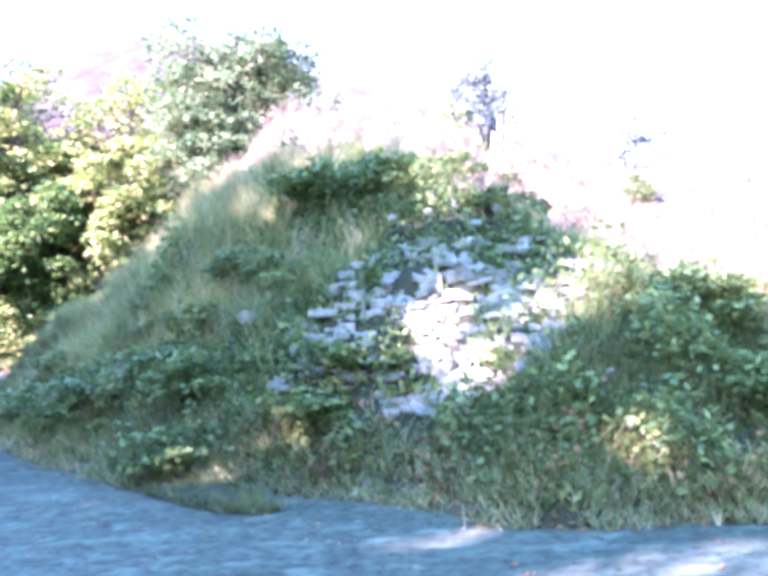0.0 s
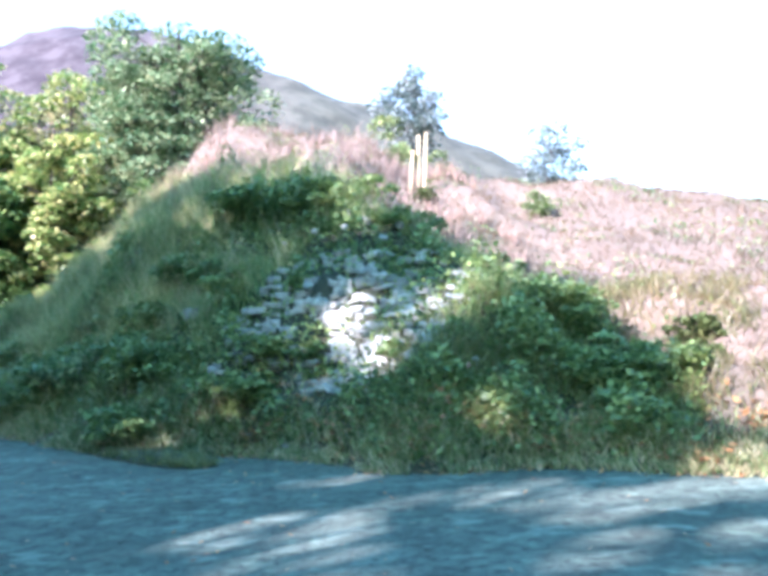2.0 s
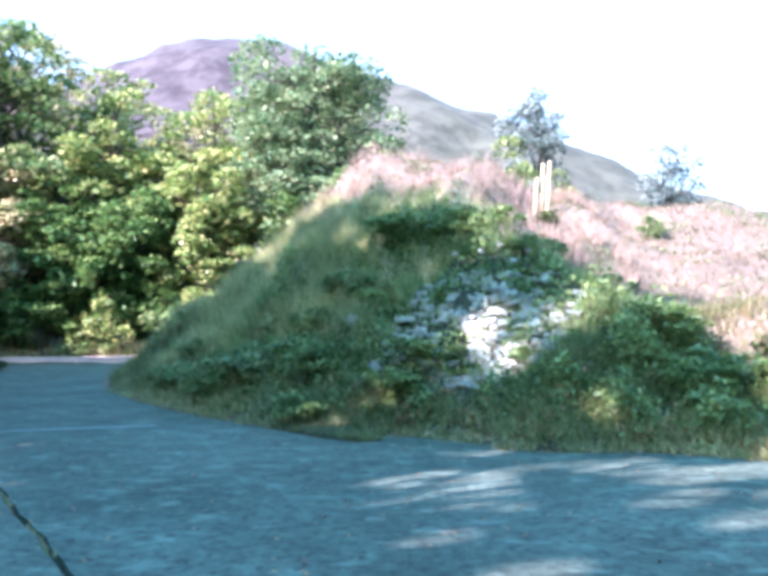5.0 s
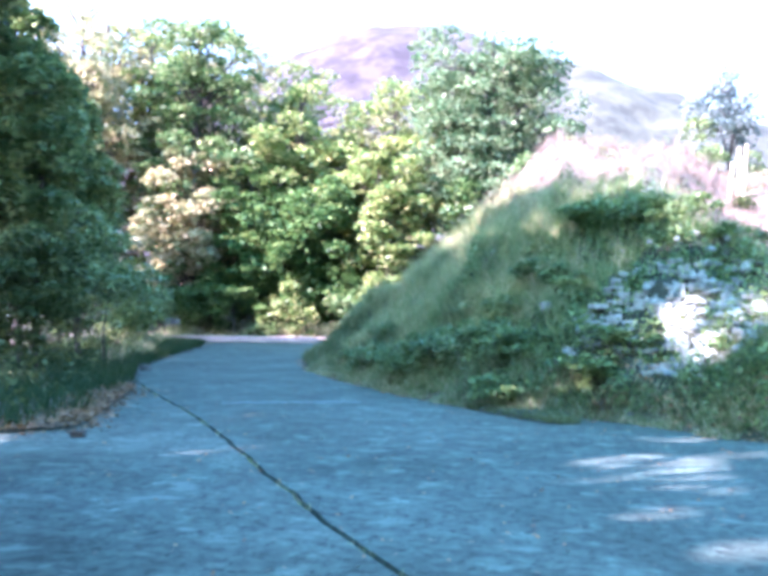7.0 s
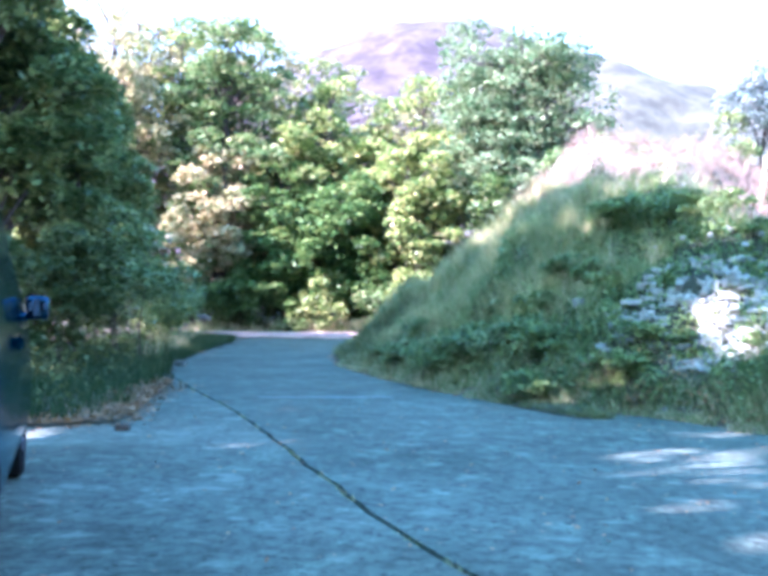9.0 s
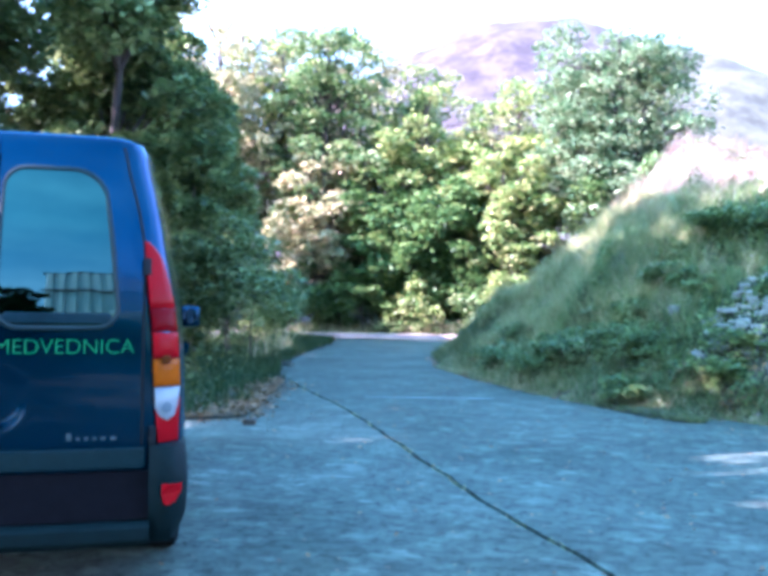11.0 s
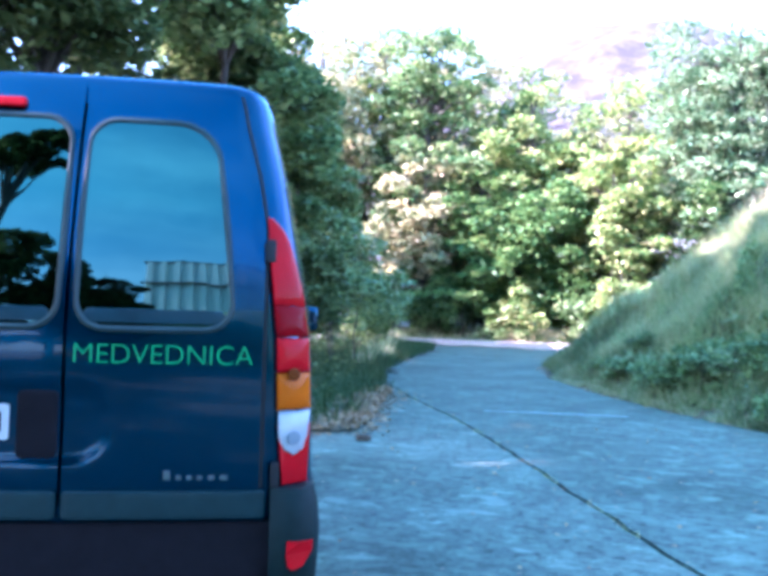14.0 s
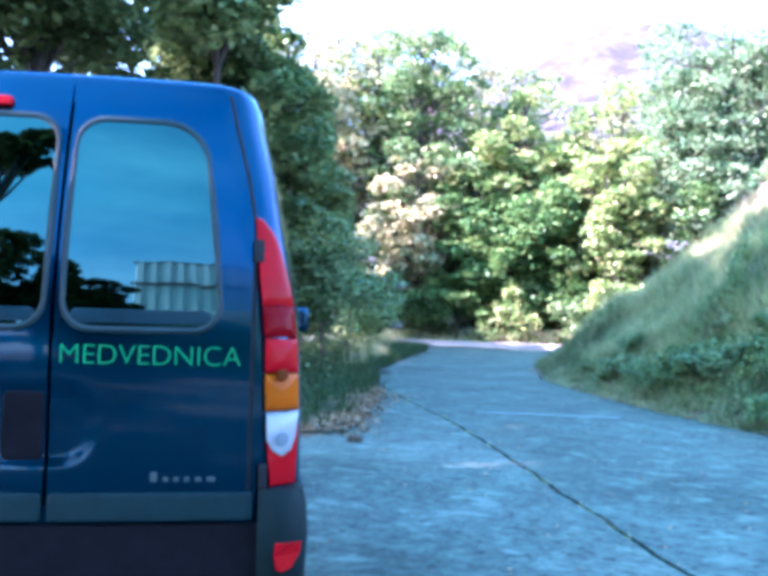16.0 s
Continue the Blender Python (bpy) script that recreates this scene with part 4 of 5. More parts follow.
for x, y, tall, wide, seed, leaf in ((2.65, 5.75, 0.62, 0.75, 81, LEAF_BANK), (2.2, 6.7, 0.55, 0.8, 82, LEAF_BANK), (2.85, 5.35, 0.5, 0.5, 83, LEAF_BANK), (-0.5, 9.3, 0.6, 0.9, 84, LEAF_BANK), (0.5, 9.1, 0.6, 0.7, 85, LEAF_BANK), (-1.4, 9.2, 0.5, 0.8, 86, LEAF_GREEN),
                                     (-1.5, 7.6, 0.6, 0.7, 89, LEAF_BANK), (-2.6, 8.6, 0.6, 0.7, 90, LEAF_GREEN), (-3.4, 9.3, 0.6, 0.7, 91, LEAF_BANK), (-1.9, 8.4, 0.55, 0.6, 92, LEAF_BANK), (-1.0, 8.6, 0.5, 0.6, 93, LEAF_BANK), (0.1, 8.75, 0.5, 0.7, 94, LEAF_BANK), (1.1, 8.4, 0.4, 0.5, 98, LEAF_BANK), (-1.7, 6.9, 0.4, 0.6, 99, LEAF_BANK), (-0.7, 6.75, 0.4, 0.5, 101, LEAF_BANK), (2.6, 5.3, 0.4, 0.5, 103, LEAF_BANK), (-4.4, 10.9, 0.5, 0.6, 104, LEAF_GREEN), (3.42, 6.05, 0.34, 0.30, 108, LEAF_DARK), (3.32, 5.70, 0.30, 0.32, 120, LEAF_DARK), (0.80, 6.42, 0.26, 0.20, 109, LEAF_GREEN), (0.06, 6.85, 0.26, 0.24, 110, LEAF_GREEN), (-0.35, 7.05, 0.34, 0.34, 118, LEAF_BANK), (-0.1, 7.75, 0.2, 0.2, 119, LEAF_BANK)):
    tree("bush", x, y, tall, wide, seed, leaf, int(900 + 2600 * wide * wide), 0.065, "low leafy bush growing out of the bank", "bush", low=0.0, clumps=34, trunk=0.014, stems=4, fine=0.62, group="bushes on the bank")


rb = random.Random(64)
for i in range(22):
    # small bushes strewn over the end of the bank
    k = rb.uniform(0.0, 1.0)
    x, y = -1.6 - 5.6 * k + rb.uniform(-0.3, 0.3), 7.4 + 5.6 * k + rb.uniform(0.0, 1.7)
    if not bool(on_hill(np.array([x]), np.array([y]))[0]):
        continue
    w = rb.uniform(0.25, 0.55)
    tree("bush", x, y, w * rb.uniform(0.8, 1.3), w, 300 + i, rb.choice((LEAF_BANK, LEAF_GREEN, LEAF_VERGE)), int(700 + 2200 * w * w), 0.06, "low leafy bush growing out of the bank", "bush", low=0.0, clumps=26, trunk=0.014, stems=4, fine=0.62, group="bushes on the bank")


# ---- the van ----
NAVY = plain("navy_metallic_paint", (0.002, 0.026, 0.059), 0.16, metal=0.85, vary=0.08)
NAVY.node_tree.nodes["Principled BSDF"].inputs["Coat Weight"].default_value = 0.30
NAVY.node_tree.nodes["Principled BSDF"].inputs["Specular Tint"].default_value = (0.2, 0.5, 0.75, 1)
GREY_PLASTIC = plain("grey_plastic", (0.005, 0.012, 0.0125), 0.6, vary=0.2, scale=20)
STRIP = plain("grey_trim_plastic", (0.010, 0.024, 0.027), 0.5, vary=0.2, scale=20)
BUMPER = plain("dark_bumper", (0.0085, 0.0075, 0.0095), 0.6, vary=0.2, scale=20)
BLACK_RUBBER = plain("black_rubber", (0.015, 0.015, 0.016), 0.7, vary=0.2)
DARK_GLASS = plain("mirror_tinted_glass", (0.040, 0.083, 0.074), 0.015, metal=1.0, vary=0.04)
MIRROR = plain("mirror_glass", (0.018, 0.032, 0.046), 0.01, metal=1.0, vary=0.01)
RED_LENS = plain("red_lens", (0.33, 0.004, 0.008), 0.15, vary=0.15)
AMBER_LENS = plain("amber_lens", (0.36, 0.075, 0.002), 0.15, vary=0.1)
CLEAR_LENS = plain("clear_lens", (0.281, 0.289, 0.300), 0.12, vary=0.1)
GREEN_PAINT = plain("green_lettering", (0.018, 0.245, 0.066), 0.5, vary=0.05)
SILVER = plain("silver_badge", (0.16, 0.19, 0.21), 0.35, metal=1.0, vary=0.3)
WHITE_PLATE = plain("white_plate", (0.375, 0.380, 0.380), 0.4, vary=0.05)
RIM = plain("steel_rim", (0.30, 0.31, 0.33), 0.4, metal=0.9)

GREY_LENS = plain("grey_lens", (0.16, 0.18, 0.20), 0.3)
BULB = plain("bulb_amber", (0.10, 0.02, 0.001), 0.4)
DARK_RED = plain("dark_red_lens", (0.16, 0.002, 0.005), 0.2)
PANE_REFLECTION = plain("grey_blue_band", (0.010, 0.026, 0.034), 0.25, vary=0.2)
SEAL = plain("seal_rubber", (0.013, 0.026, 0.028), 0.6, vary=0.2)
for m, k in ((GREY_PLASTIC, 0.12), (STRIP, 0.15), (BUMPER, 0.03), (BLACK_RUBBER, 0.1), (RED_LENS, 0.06), (DARK_RED, 0.04), (AMBER_LENS, 0.06), (BULB, 0.05), (GREY_LENS, 0.1), (PANE_REFLECTION, 0.15), (CLEAR_LENS, 0.3), (SEAL, 0.3)):
    m.node_tree.nodes["Principled BSDF"].inputs["Specular IOR Level"].default_value = k

VZ = [0.28, 0.45, 0.60, 0.85, 1.05, 1.25, 1.45, 1.62, 1.80, 1.90, 1.955]
VW = [0.76, 0.795, 0.79, 0.785, 0.775, 0.755, 0.715, 0.685, 0.638, 0.618, 0.597]
VF = [3.95, 4.0, 4.0, 3.95, 3.55, 2.95, 2.75, 2.6, 2.42, 2.3, 2.2]


def van_w(z):
    return float(np.interp(z, VZ, VW))


def tail_lean(z):
    """The tail stands upright up to the window's foot and then leans forward in a smooth curve."""
    return 0.256 * max(0.0, z - 1.0) ** 1.7 + 0.06 * max(0.0, 0.6 - z)


def van_rear(u, z, out=0.0):
    """How far forward of the rear line the tail lies at that place across and up."""
    w = van_w(z)
    e = min(1.0, abs(u) / w)
    v = tail_lean(z) + 0.035 * e * e
    if e > 0.80:
        k = (e - 0.80) / 0.20
        v += 0.13 * (1 - math.sqrt(max(0.0, 1 - k * k)))
    return v - out


def van_patch(u0, u1, z0, z1, nu, nz, out, thick, taper=None, dish=None):
    """A panel that follows the tail, standing out by out, with its own edges; taper(z): its outer side."""
    bm = bmesh.new()
    rows = []
    for o in (out, out - thick):
        grid = []
        for j in range(nz + 1):
            z = z0 + (z1 - z0) * j / nz
            b = taper(z) if taper else u1
            row = []
            for i in range(nu + 1):
                u = u0 + (b - u0) * i / nu
                v = van_rear(u, z, o)
                if dish:
                    v += dish(u, z)
                row.append(bm.verts.new((u, v, z)))
            grid.append(row)
        rows.append(grid)
    f, b = rows
    for j in range(nz):
        for i in range(nu):
            bm.faces.new((f[j][i], f[j][i + 1], f[j + 1][i + 1], f[j + 1][i]))
            bm.faces.new((b[j][i], b[j + 1][i], b[j + 1][i + 1], b[j][i + 1]))
    for j in range(nz):
        bm.faces.new((f[j][0], f[j + 1][0], b[j + 1][0], b[j][0]))
        bm.faces.new((f[j][nu], b[j][nu], b[j + 1][nu], f[j + 1][nu]))
    for i in range(nu):
        bm.faces.new((f[0][i], b[0][i], b[0][i + 1], f[0][i + 1]))
        bm.faces.new((f[nz][i], f[nz][i + 1], b[nz][i + 1], b[nz][i]))
    bmesh.ops.recalc_face_normals(bm, faces=bm.faces)
    return bm


def smooth_all(ob, angle=35):
    me = ob.data
    me.polygons.foreach_set("use_smooth", [True] * len(me.polygons))
    me.set_sharp_from_angle(angle=radians(angle))
    return ob


def outline_patch(points, out, thick, bulge=0.0, edge=0.003):
    """A panel on the tail with any outline of (u, z)."""
    bm = bmesh.new()
    n = len(points)
    cu, cz = sum(p[0] for p in points) / n, sum(p[1] for p in points) / n
    rings = []
    for k, o in ((1.0, out - thick), (1.0, out - edge), (0.94, out + bulge * 0.4), (0.8, out + bulge * 0.7), (0.6, out + bulge * 0.9), (0.4, out + bulge * 0.95), (0.2, out + bulge)):
        rings.append([bm.verts.new((cu + (u - cu) * k, van_rear(cu + (u - cu) * k, cz + (z - cz) * k, o), cz + (z - cz) * k)) for u, z in points])
    for a, b in zip(rings[:-1], rings[1:]):
        for i in range(n):
            bm.faces.new((a[i], a[(i + 1) % n], b[(i + 1) % n], b[i]))
    bm.faces.new(rings[-1])
    bmesh.ops.recalc_face_normals(bm, faces=bm.faces)
    return bm


def round_box(u0, u1, z0, z1, rad, steps=6, top_in=0.0, side=1, outer=0.0):
    """Outline of a rounded box; top_in draws the upper outer corner inward."""
    pts = []
    big = outer or rad
    for cx, cz, a0, q in ((u1 - rad, z0 + rad, -90, rad), (u1 - big - top_in, z1 - big, 0, big), (u0 + rad, z1 - rad, 90, rad), (u0 + rad, z0 + rad, 180, rad)):
        for i in range(steps + 1):
            a = radians(a0 + 90 * i / steps)
            pts.append((cx + q * math.cos(a), cz + q * math.sin(a)))
    full = []
    for (ua, za), (ub, zb) in zip(pts, pts[1:] + pts[:1]):
        m = max(1, int(math.hypot(ub - ua, zb - za) / 0.05))
        full += [(ua + (ub - ua) * i / m, za + (zb - za) * i / m) for i in range(m)]
    pts = full
    return [(side * u, z) for u, z in pts]


def ring_patch(points, width, out, thick):
    """A seal: a frame of that width round the outline."""
    bm = bmesh.new()
    n = len(points)
    cu, cz = sum(p[0] for p in points) / n, sum(p[1] for p in points) / n
    rings = []
    for grow, o in ((width, out - thick), (width, out), (width * 0.5, out + 0.006), (0, out), (0, out - thick)):
        ring = []
        for u, z in points:
            d = math.hypot(u - cu, z - cz)
            k = (d + grow) / d
            uu, zz = cu + (u - cu) * k, cz + (z - cz) * k
            ring.append(bm.verts.new((uu, van_rear(uu, zz, o), zz)))
        rings.append(ring)
    for a, b in zip(rings[:-1], rings[1:]):
        for i in range(n):
            bm.faces.new((a[i], a[(i + 1) % n], b[(i + 1) % n], b[i]))
    bmesh.ops.recalc_face_normals(bm, faces=bm.faces)
    return bm


def lathe(profile, steps, axis="x"):
    bm = bmesh.new()
    rings = []
    for i in range(steps):
        a = 6.28318 * i / steps
        rings.append([bm.verts.new((p, r * math.cos(a), r * math.sin(a))) for p, r in profile])
    for i in range(steps):
        a, b = rings[i], rings[(i + 1) % steps]
        for j in range(len(profile) - 1):
            bm.faces.new((a[j], b[j], b[j + 1], a[j + 1]))
    bmesh.ops.recalc_face_normals(bm, faces=bm.faces)
    return bm


def text_mesh(body, size, depth):
    cu = bpy.data.curves.new("lettering", "FONT")
    cu.body, cu.size, cu.extrude, cu.offset = body, size, depth, -0.0018
    tmp = new("lettering_source", cu)
    dg = bpy.context.evaluated_depsgraph_get()
    me = bpy.data.meshes.new_from_object(tmp.evaluated_get(dg))
    bpy.data.objects.remove(tmp)
    return me


def build_van():
    van = new("van")
    tagged(van, "dark blue delivery van parked on the paving, seen from behind", "van")
    # shell
    bm = bmesh.new()
    loops = []
    rows = sorted(set([0.28, 0.36, 0.45, 0.545, 0.56, 1.845, 1.86, 1.93, 1.955] + [0.60 + 0.05 * i for i in range(25)] + [1.90]))
    for z in rows:
        w, f = van_w(z), float(np.interp(z, VZ, VF))
        pts = []
        for u in np.linspace(-1, 1, 25):
            e = math.copysign(abs(u) ** 0.7, u) * w
            under = 0.075 if 0.55 < z < 1.85 and abs(e) < van_w(z) - 0.20 else 0.0
            pts.append((e, van_rear(e, z) + under, z))
        wide = w + 0.025
        for v in (0.6, 1.2, 2.0, max(2.1, f - 0.5), max(2.15, f - 0.2)):
            pts.append((min(wide, w + 0.04 * v) - (0.05 if v > f - 0.3 else 0), v, z))
        for u in (0.8, 0.4, 0, -0.4, -0.8):
            pts.append((u * w, f - 0.08 * abs(u), z))
        for v in (max(2.15, f - 0.2), max(2.1, f - 0.5), 2.0, 1.2, 0.6):
            pts.append((-min(wide, w + 0.04 * v) + (0.05 if v > f - 0.3 else 0), v, z))
        loops.append([bm.verts.new(p) for p in pts])
    n = len(loops[0])
    for a, b in zip(loops[:-1], loops[1:]):
        for i in range(n):
            bm.faces.new((a[i], a[(i + 1) % n], b[(i + 1) % n], b[i]))
    last = loops[-1]
    for k, z in ((0.95, 1.972), (0.86, 1.984), (0.6, 1.994)):
        top = [bm.verts.new((v.co.x * k, 1.2 + (v.co.y - 1.2) * (0.4 + 0.6 * k), z)) for v in loops[-1]]
        for i in range(n):
            bm.faces.new((last[i], last[(i + 1) % n], top[(i + 1) % n], top[i]))
        last = top
    for cap in (top, loops[0]):
        h = n // 2
        for i in range(h - 1):
            bm.faces.new([cap[k % n] for k in (24 // 2 + i + 1, 24 // 2 + i, 24 // 2 - i, 24 // 2 - i - 1)] if i else [cap[k % n] for k in (13, 12, 11)])
    bmesh.ops.recalc_face_normals(bm, faces=bm.faces)
    smooth_all(part("body", bm, NAVY, van), 50)

    edge = lambda z: min(0.62, van_w(z) - 0.095)
    dish = lambda u, z: 0.008 * float(smoothstep(0.0, 0.045, 0.138 - math.hypot(z - 0.80, max(0.0, abs(u + 0.30) - 0.33))))
    for side, name in ((1, "rear_door"), (-1, "rear_door")):
        bm = van_patch(0.006, 0.62, 0.50, 1.925, 30, 72, 0.014, 0.03, edge, (lambda u, z: dish(u * side, z)))
        if side < 0:
            for v in bm.verts:
                v.co.x = -v.co.x
            bmesh.ops.reverse_faces(bm, faces=bm.faces)
        door = smooth_all(part(name, bm, NAVY, van), 50)
        # dark strip laid over the edge in place of the door gap's shade
        bm = bmesh.new()
        rows = []
        for z in np.linspace(0.60, 1.92, 34):
            rows.append([bm.verts.new((side * u, van_rear(u, z, o), z)) for u, o in ((edge(z) - 0.004, 0.002), (edge(z) - 0.003, 0.0155), (edge(z) + 0.006, 0.0145), (edge(z) + 0.009, 0.001))])
        for a, b in zip(rows[:-1], rows[1:]):
            for i in range(3):
                bm.faces.new((a[i], a[i + 1], b[i + 1], b[i]))
        bmesh.ops.recalc_face_normals(bm, faces=bm.faces)
        part("door_seal", bm, BLACK_RUBBER, door, "thin dark strip drawn as the gap along the door's edge")
        pane = round_box(0.036, 0.508, 1.112, 1.79, 0.085, 8, 0.055, side, 0.15)
        smooth_all(part("window", outline_patch(pane, 0.020, 0.01, 0.0, 0.0), DARK_GLASS, door, "dark glass pane mirroring the sky"))
        # strip of colour painted as the ground's reflection low in the pane
        smooth_all(part("window_foot_band", outline_patch(round_box(0.050, 0.496, 1.120, 1.166, 0.022, 4, 0, side), 0.0225, 0.003, 0.0005), PANE_REFLECTION, door, "grey-blue reflection painted along the pane's foot"))
        smooth_all(part("window_seal", ring_patch(pane, 0.022, 0.021, 0.012), SEAL, door, "grey rubber window seal"))
        part("trim_strip", outline_patch(round_box(0.01, 0.635, 0.505, 0.592, 0.012, 3, 0, side), 0.03, 0.02, 0.004), STRIP, door, "grey plastic trim strip")
        for hz in (1.37, 0.64):
            part("hinge", outline_patch(round_box(0.617 if hz > 1 else 0.652, 0.652 if hz > 1 else 0.68, hz - 0.04, hz + 0.04, 0.008, 3, 0, side), 0.03, 0.03, 0.006), BLACK_RUBBER, door, "black door hinge")
        # tail lamp
        ll = lambda z: float(np.interp(z, [0.605, 0.70, 0.85, 1.08, 1.23, 1.38, 1.48], [0.690, 0.678, 0.670, 0.662, 0.645, 0.628, 0.620]))
        lr = lambda z: float(np.interp(z, [0.605, 0.85, 1.08, 1.23, 1.40, 1.44, 1.485], [0.776, 0.783, 0.772, 0.748, 0.700, 0.680, 0.635]))
        lamp = new("tail_lamp")
        lamp.parent = van
        for nm, za, zb, mm, lab in (("red_lens", 1.190, 1.482, RED_LENS, "glossy red lens"), ("dark_red_lens", 1.086, 1.188, DARK_RED, "darker red lens band"), ("middle_red_lens", 0.970, 1.084, RED_LENS, "glossy red lens"), ("amber_lens", 0.848, 0.967, AMBER_LENS, "amber turn lens"),
                                    ("clear_lens", 0.70, 0.844, CLEAR_LENS, "clear reversing lens"), ("lower_red_lens", 0.605, 0.72, RED_LENS, "glossy red lens")):
            if nm == "clear_lens":
                pts = [(ll(0.84) + 0.002, 0.844), (ll(0.75), 0.76), (0.695, 0.72), (0.728, 0.70), (0.758, 0.72), (0.772, 0.76), (lr(0.84), 0.844)]
            elif nm == "lower_red_lens":
                pts = [(ll(0.8), 0.80), (ll(0.605), 0.605), (lr(0.605), 0.607), (lr(0.8), 0.80)]
            else:
                zs = np.linspace(za, zb, 9)
                pts = [(ll(z), z) for z in zs[::-1]] + [(lr(z), z) for z in zs]
            o = 0.020 if nm == "lower_red_lens" else 0.028
            lens = smooth_all(part(nm, outline_patch([(side * u, z) for u, z in pts], o, 0.03, 0.002), mm, lamp, lab), 60)
            if nm == "clear_lens":
                part("reversing_bulb", outline_patch(round_box(0.705, 0.750, 0.735, 0.782, 0.022, 4, 0, side), 0.0375, 0.004, 0.0015), GREY_LENS, lamp, "grey bulb shape behind the clear lens")
            if nm == "amber_lens":
                part("bulb", outline_patch(round_box(0.700, 0.742, 0.945, 0.985, 0.018, 4, 0, side), 0.0375, 0.004, 0.0015), BULB, lamp, "dark bulb shape behind the lens")
        # bumper corner with reflector
        bm = bmesh.new()
        prof = [(0.18, 0.775, 0.03), (0.30, 0.815, -0.035), (0.45, 0.822, -0.045), (0.54, 0.815, -0.03), (0.60, 0.80, -0.01)]
        rings = []
        for z, w, v in prof:
            pts = [(0.655, v + 0.012), (0.70, v), (0.75, v + 0.004), (w - 0.03, v + 0.03), (w - 0.006, v + 0.07), (w, v + 0.14), (w, 0.55), (0.66, 0.55), (0.655, v + 0.10)]
            rings.append([bm.verts.new((side * u, vv, z)) for u, vv in pts])
        m = len(rings[0])
        for a, b in zip(rings[:-1], rings[1:]):
            for i in range(m):
                bm.faces.new((a[i], a[(i + 1) % m], b[(i + 1) % m], b[i]))
        bm.faces.new(rings[0])
        bm.faces.new(rings[-1])
        bmesh.ops.recalc_face_normals(bm, faces=bm.faces)
        corner = smooth_all(part("bumper_corner", bm, GREY_PLASTIC, van, "grey plastic bumper corner"), 40)
        bm = bmesh.new()
        pts = [(0.712, 0.44), (0.75, 0.44), (0.775, 0.44), (0.795, 0.44), (0.793, 0.41), (0.765, 0.365), (0.735, 0.352), (0.716, 0.36), (0.709, 0.40)]
        r1 = [bm.verts.new((side * u, -0.056 + max(0, u - 0.75) * 0.62, z)) for u, z in pts]
        r2 = [bm.verts.new((side * u, 0.0 + max(0, u - 0.75) * 0.55, z)) for u, z in pts]
        for i in range(len(pts)):
            bm.faces.new((r1[i], r1[(i + 1) % len(pts)], r2[(i + 1) % len(pts)], r2[i]))
        bm.faces.new(r1)
        bmesh.ops.recalc_face_normals(bm, faces=bm.faces)
        part("reflector", bm, RED_LENS, corner, "red rear reflector")
        # door mirror
        bm = bmesh.new()
        bmesh.ops.create_cube(bm, size=1.0, matrix=Matrix.Translation((side * 0.875, 2.78, 1.14)) @ Matrix.Diagonal((0.14, 0.10, 0.15, 1)))
        bmesh.ops.bevel(bm, geom=bm.edges[:], offset=0.034, segments=3, affect="EDGES", profile=0.6)
        tube(bm, (side * 0.78, 2.80, 1.08), (side * 0.88, 2.80, 1.10), 0.03, 0.025, 8)
        mirror = smooth_all(part("wing_mirror", bm, NAVY, van, "dark blue door mirror housing"), 60)
        bm = bmesh.new()
        bmesh.ops.create_cube(bm, size=1.0, matrix=Matrix.Translation((side * 0.875, 2.728, 1.143)) @ Matrix.Rotation(radians(-7), 4, "X") @ Matrix.Diagonal((0.105, 0.012, 0.11, 1)))
        bmesh.ops.bevel(bm, geom=[e for e in bm.edges if abs(e.verts[0].co.y - e.verts[1].co.y) > 0.006], offset=0.03, segments=3, affect="EDGES")
        part("mirror_glass", bm, MIRROR, mirror, "door mirror glass")
        bm = bmesh.new()
        bmesh.ops.create_cube(bm, size=1.0, matrix=Matrix.Translation((side * 0.825, 1.75, 0.95)) @ Matrix.Diagonal((0.05, 0.22, 0.09, 1)))
        bmesh.ops.bevel(bm, geom=bm.edges[:], offset=0.018, segments=2, affect="EDGES")
        smooth_all(part("side_handle", bm, NAVY, van, "dark blue side door handle"), 50)
        # wheels
        for v in (0.72, 3.25):
            wheel = new("wheel")
            wheel.parent = van
            wheel.location = (side * 0.70, v, 0.30)
            smooth_all(part("tyre", lathe([(-0.085, 0.20), (-0.09, 0.27), (-0.07, 0.30), (0.07, 0.30), (0.09, 0.27), (0.085, 0.20), (-0.085, 0.20)], 28), BLACK_RUBBER, wheel))
            part("rim", lathe([(-0.06, 0.20), (0.075, 0.20), (0.05, 0.17), (0.03, 0.08), (0.05, 0.06), (0.05, 0.0), (-0.06, 0.0)], 24), RIM, wheel)
    # bumper middle and its low lip
    for name, profile, material, label in (("bumper", ((0.10, 0.285), (0.012, 0.285), (0.02, 0.49), (0.10, 0.49)), BUMPER, "dark grey plastic rear bumper"),
                                           ("bumper_lip", ((0.10, 0.17), (-0.02, 0.18), (-0.05, 0.21), (-0.05, 0.262), (-0.03, 0.278), (0.10, 0.281)), GREY_PLASTIC, "teal-grey lower lip of the bumper")):
        bm = bmesh.new()
        rings = []
        for u in np.linspace(-0.66, 0.66, 13):
            bow = -0.03 * (1 - (u / 0.7) ** 2)
            rings.append([bm.verts.new((u, v + bow, z)) for v, z in profile])
        n = len(profile)
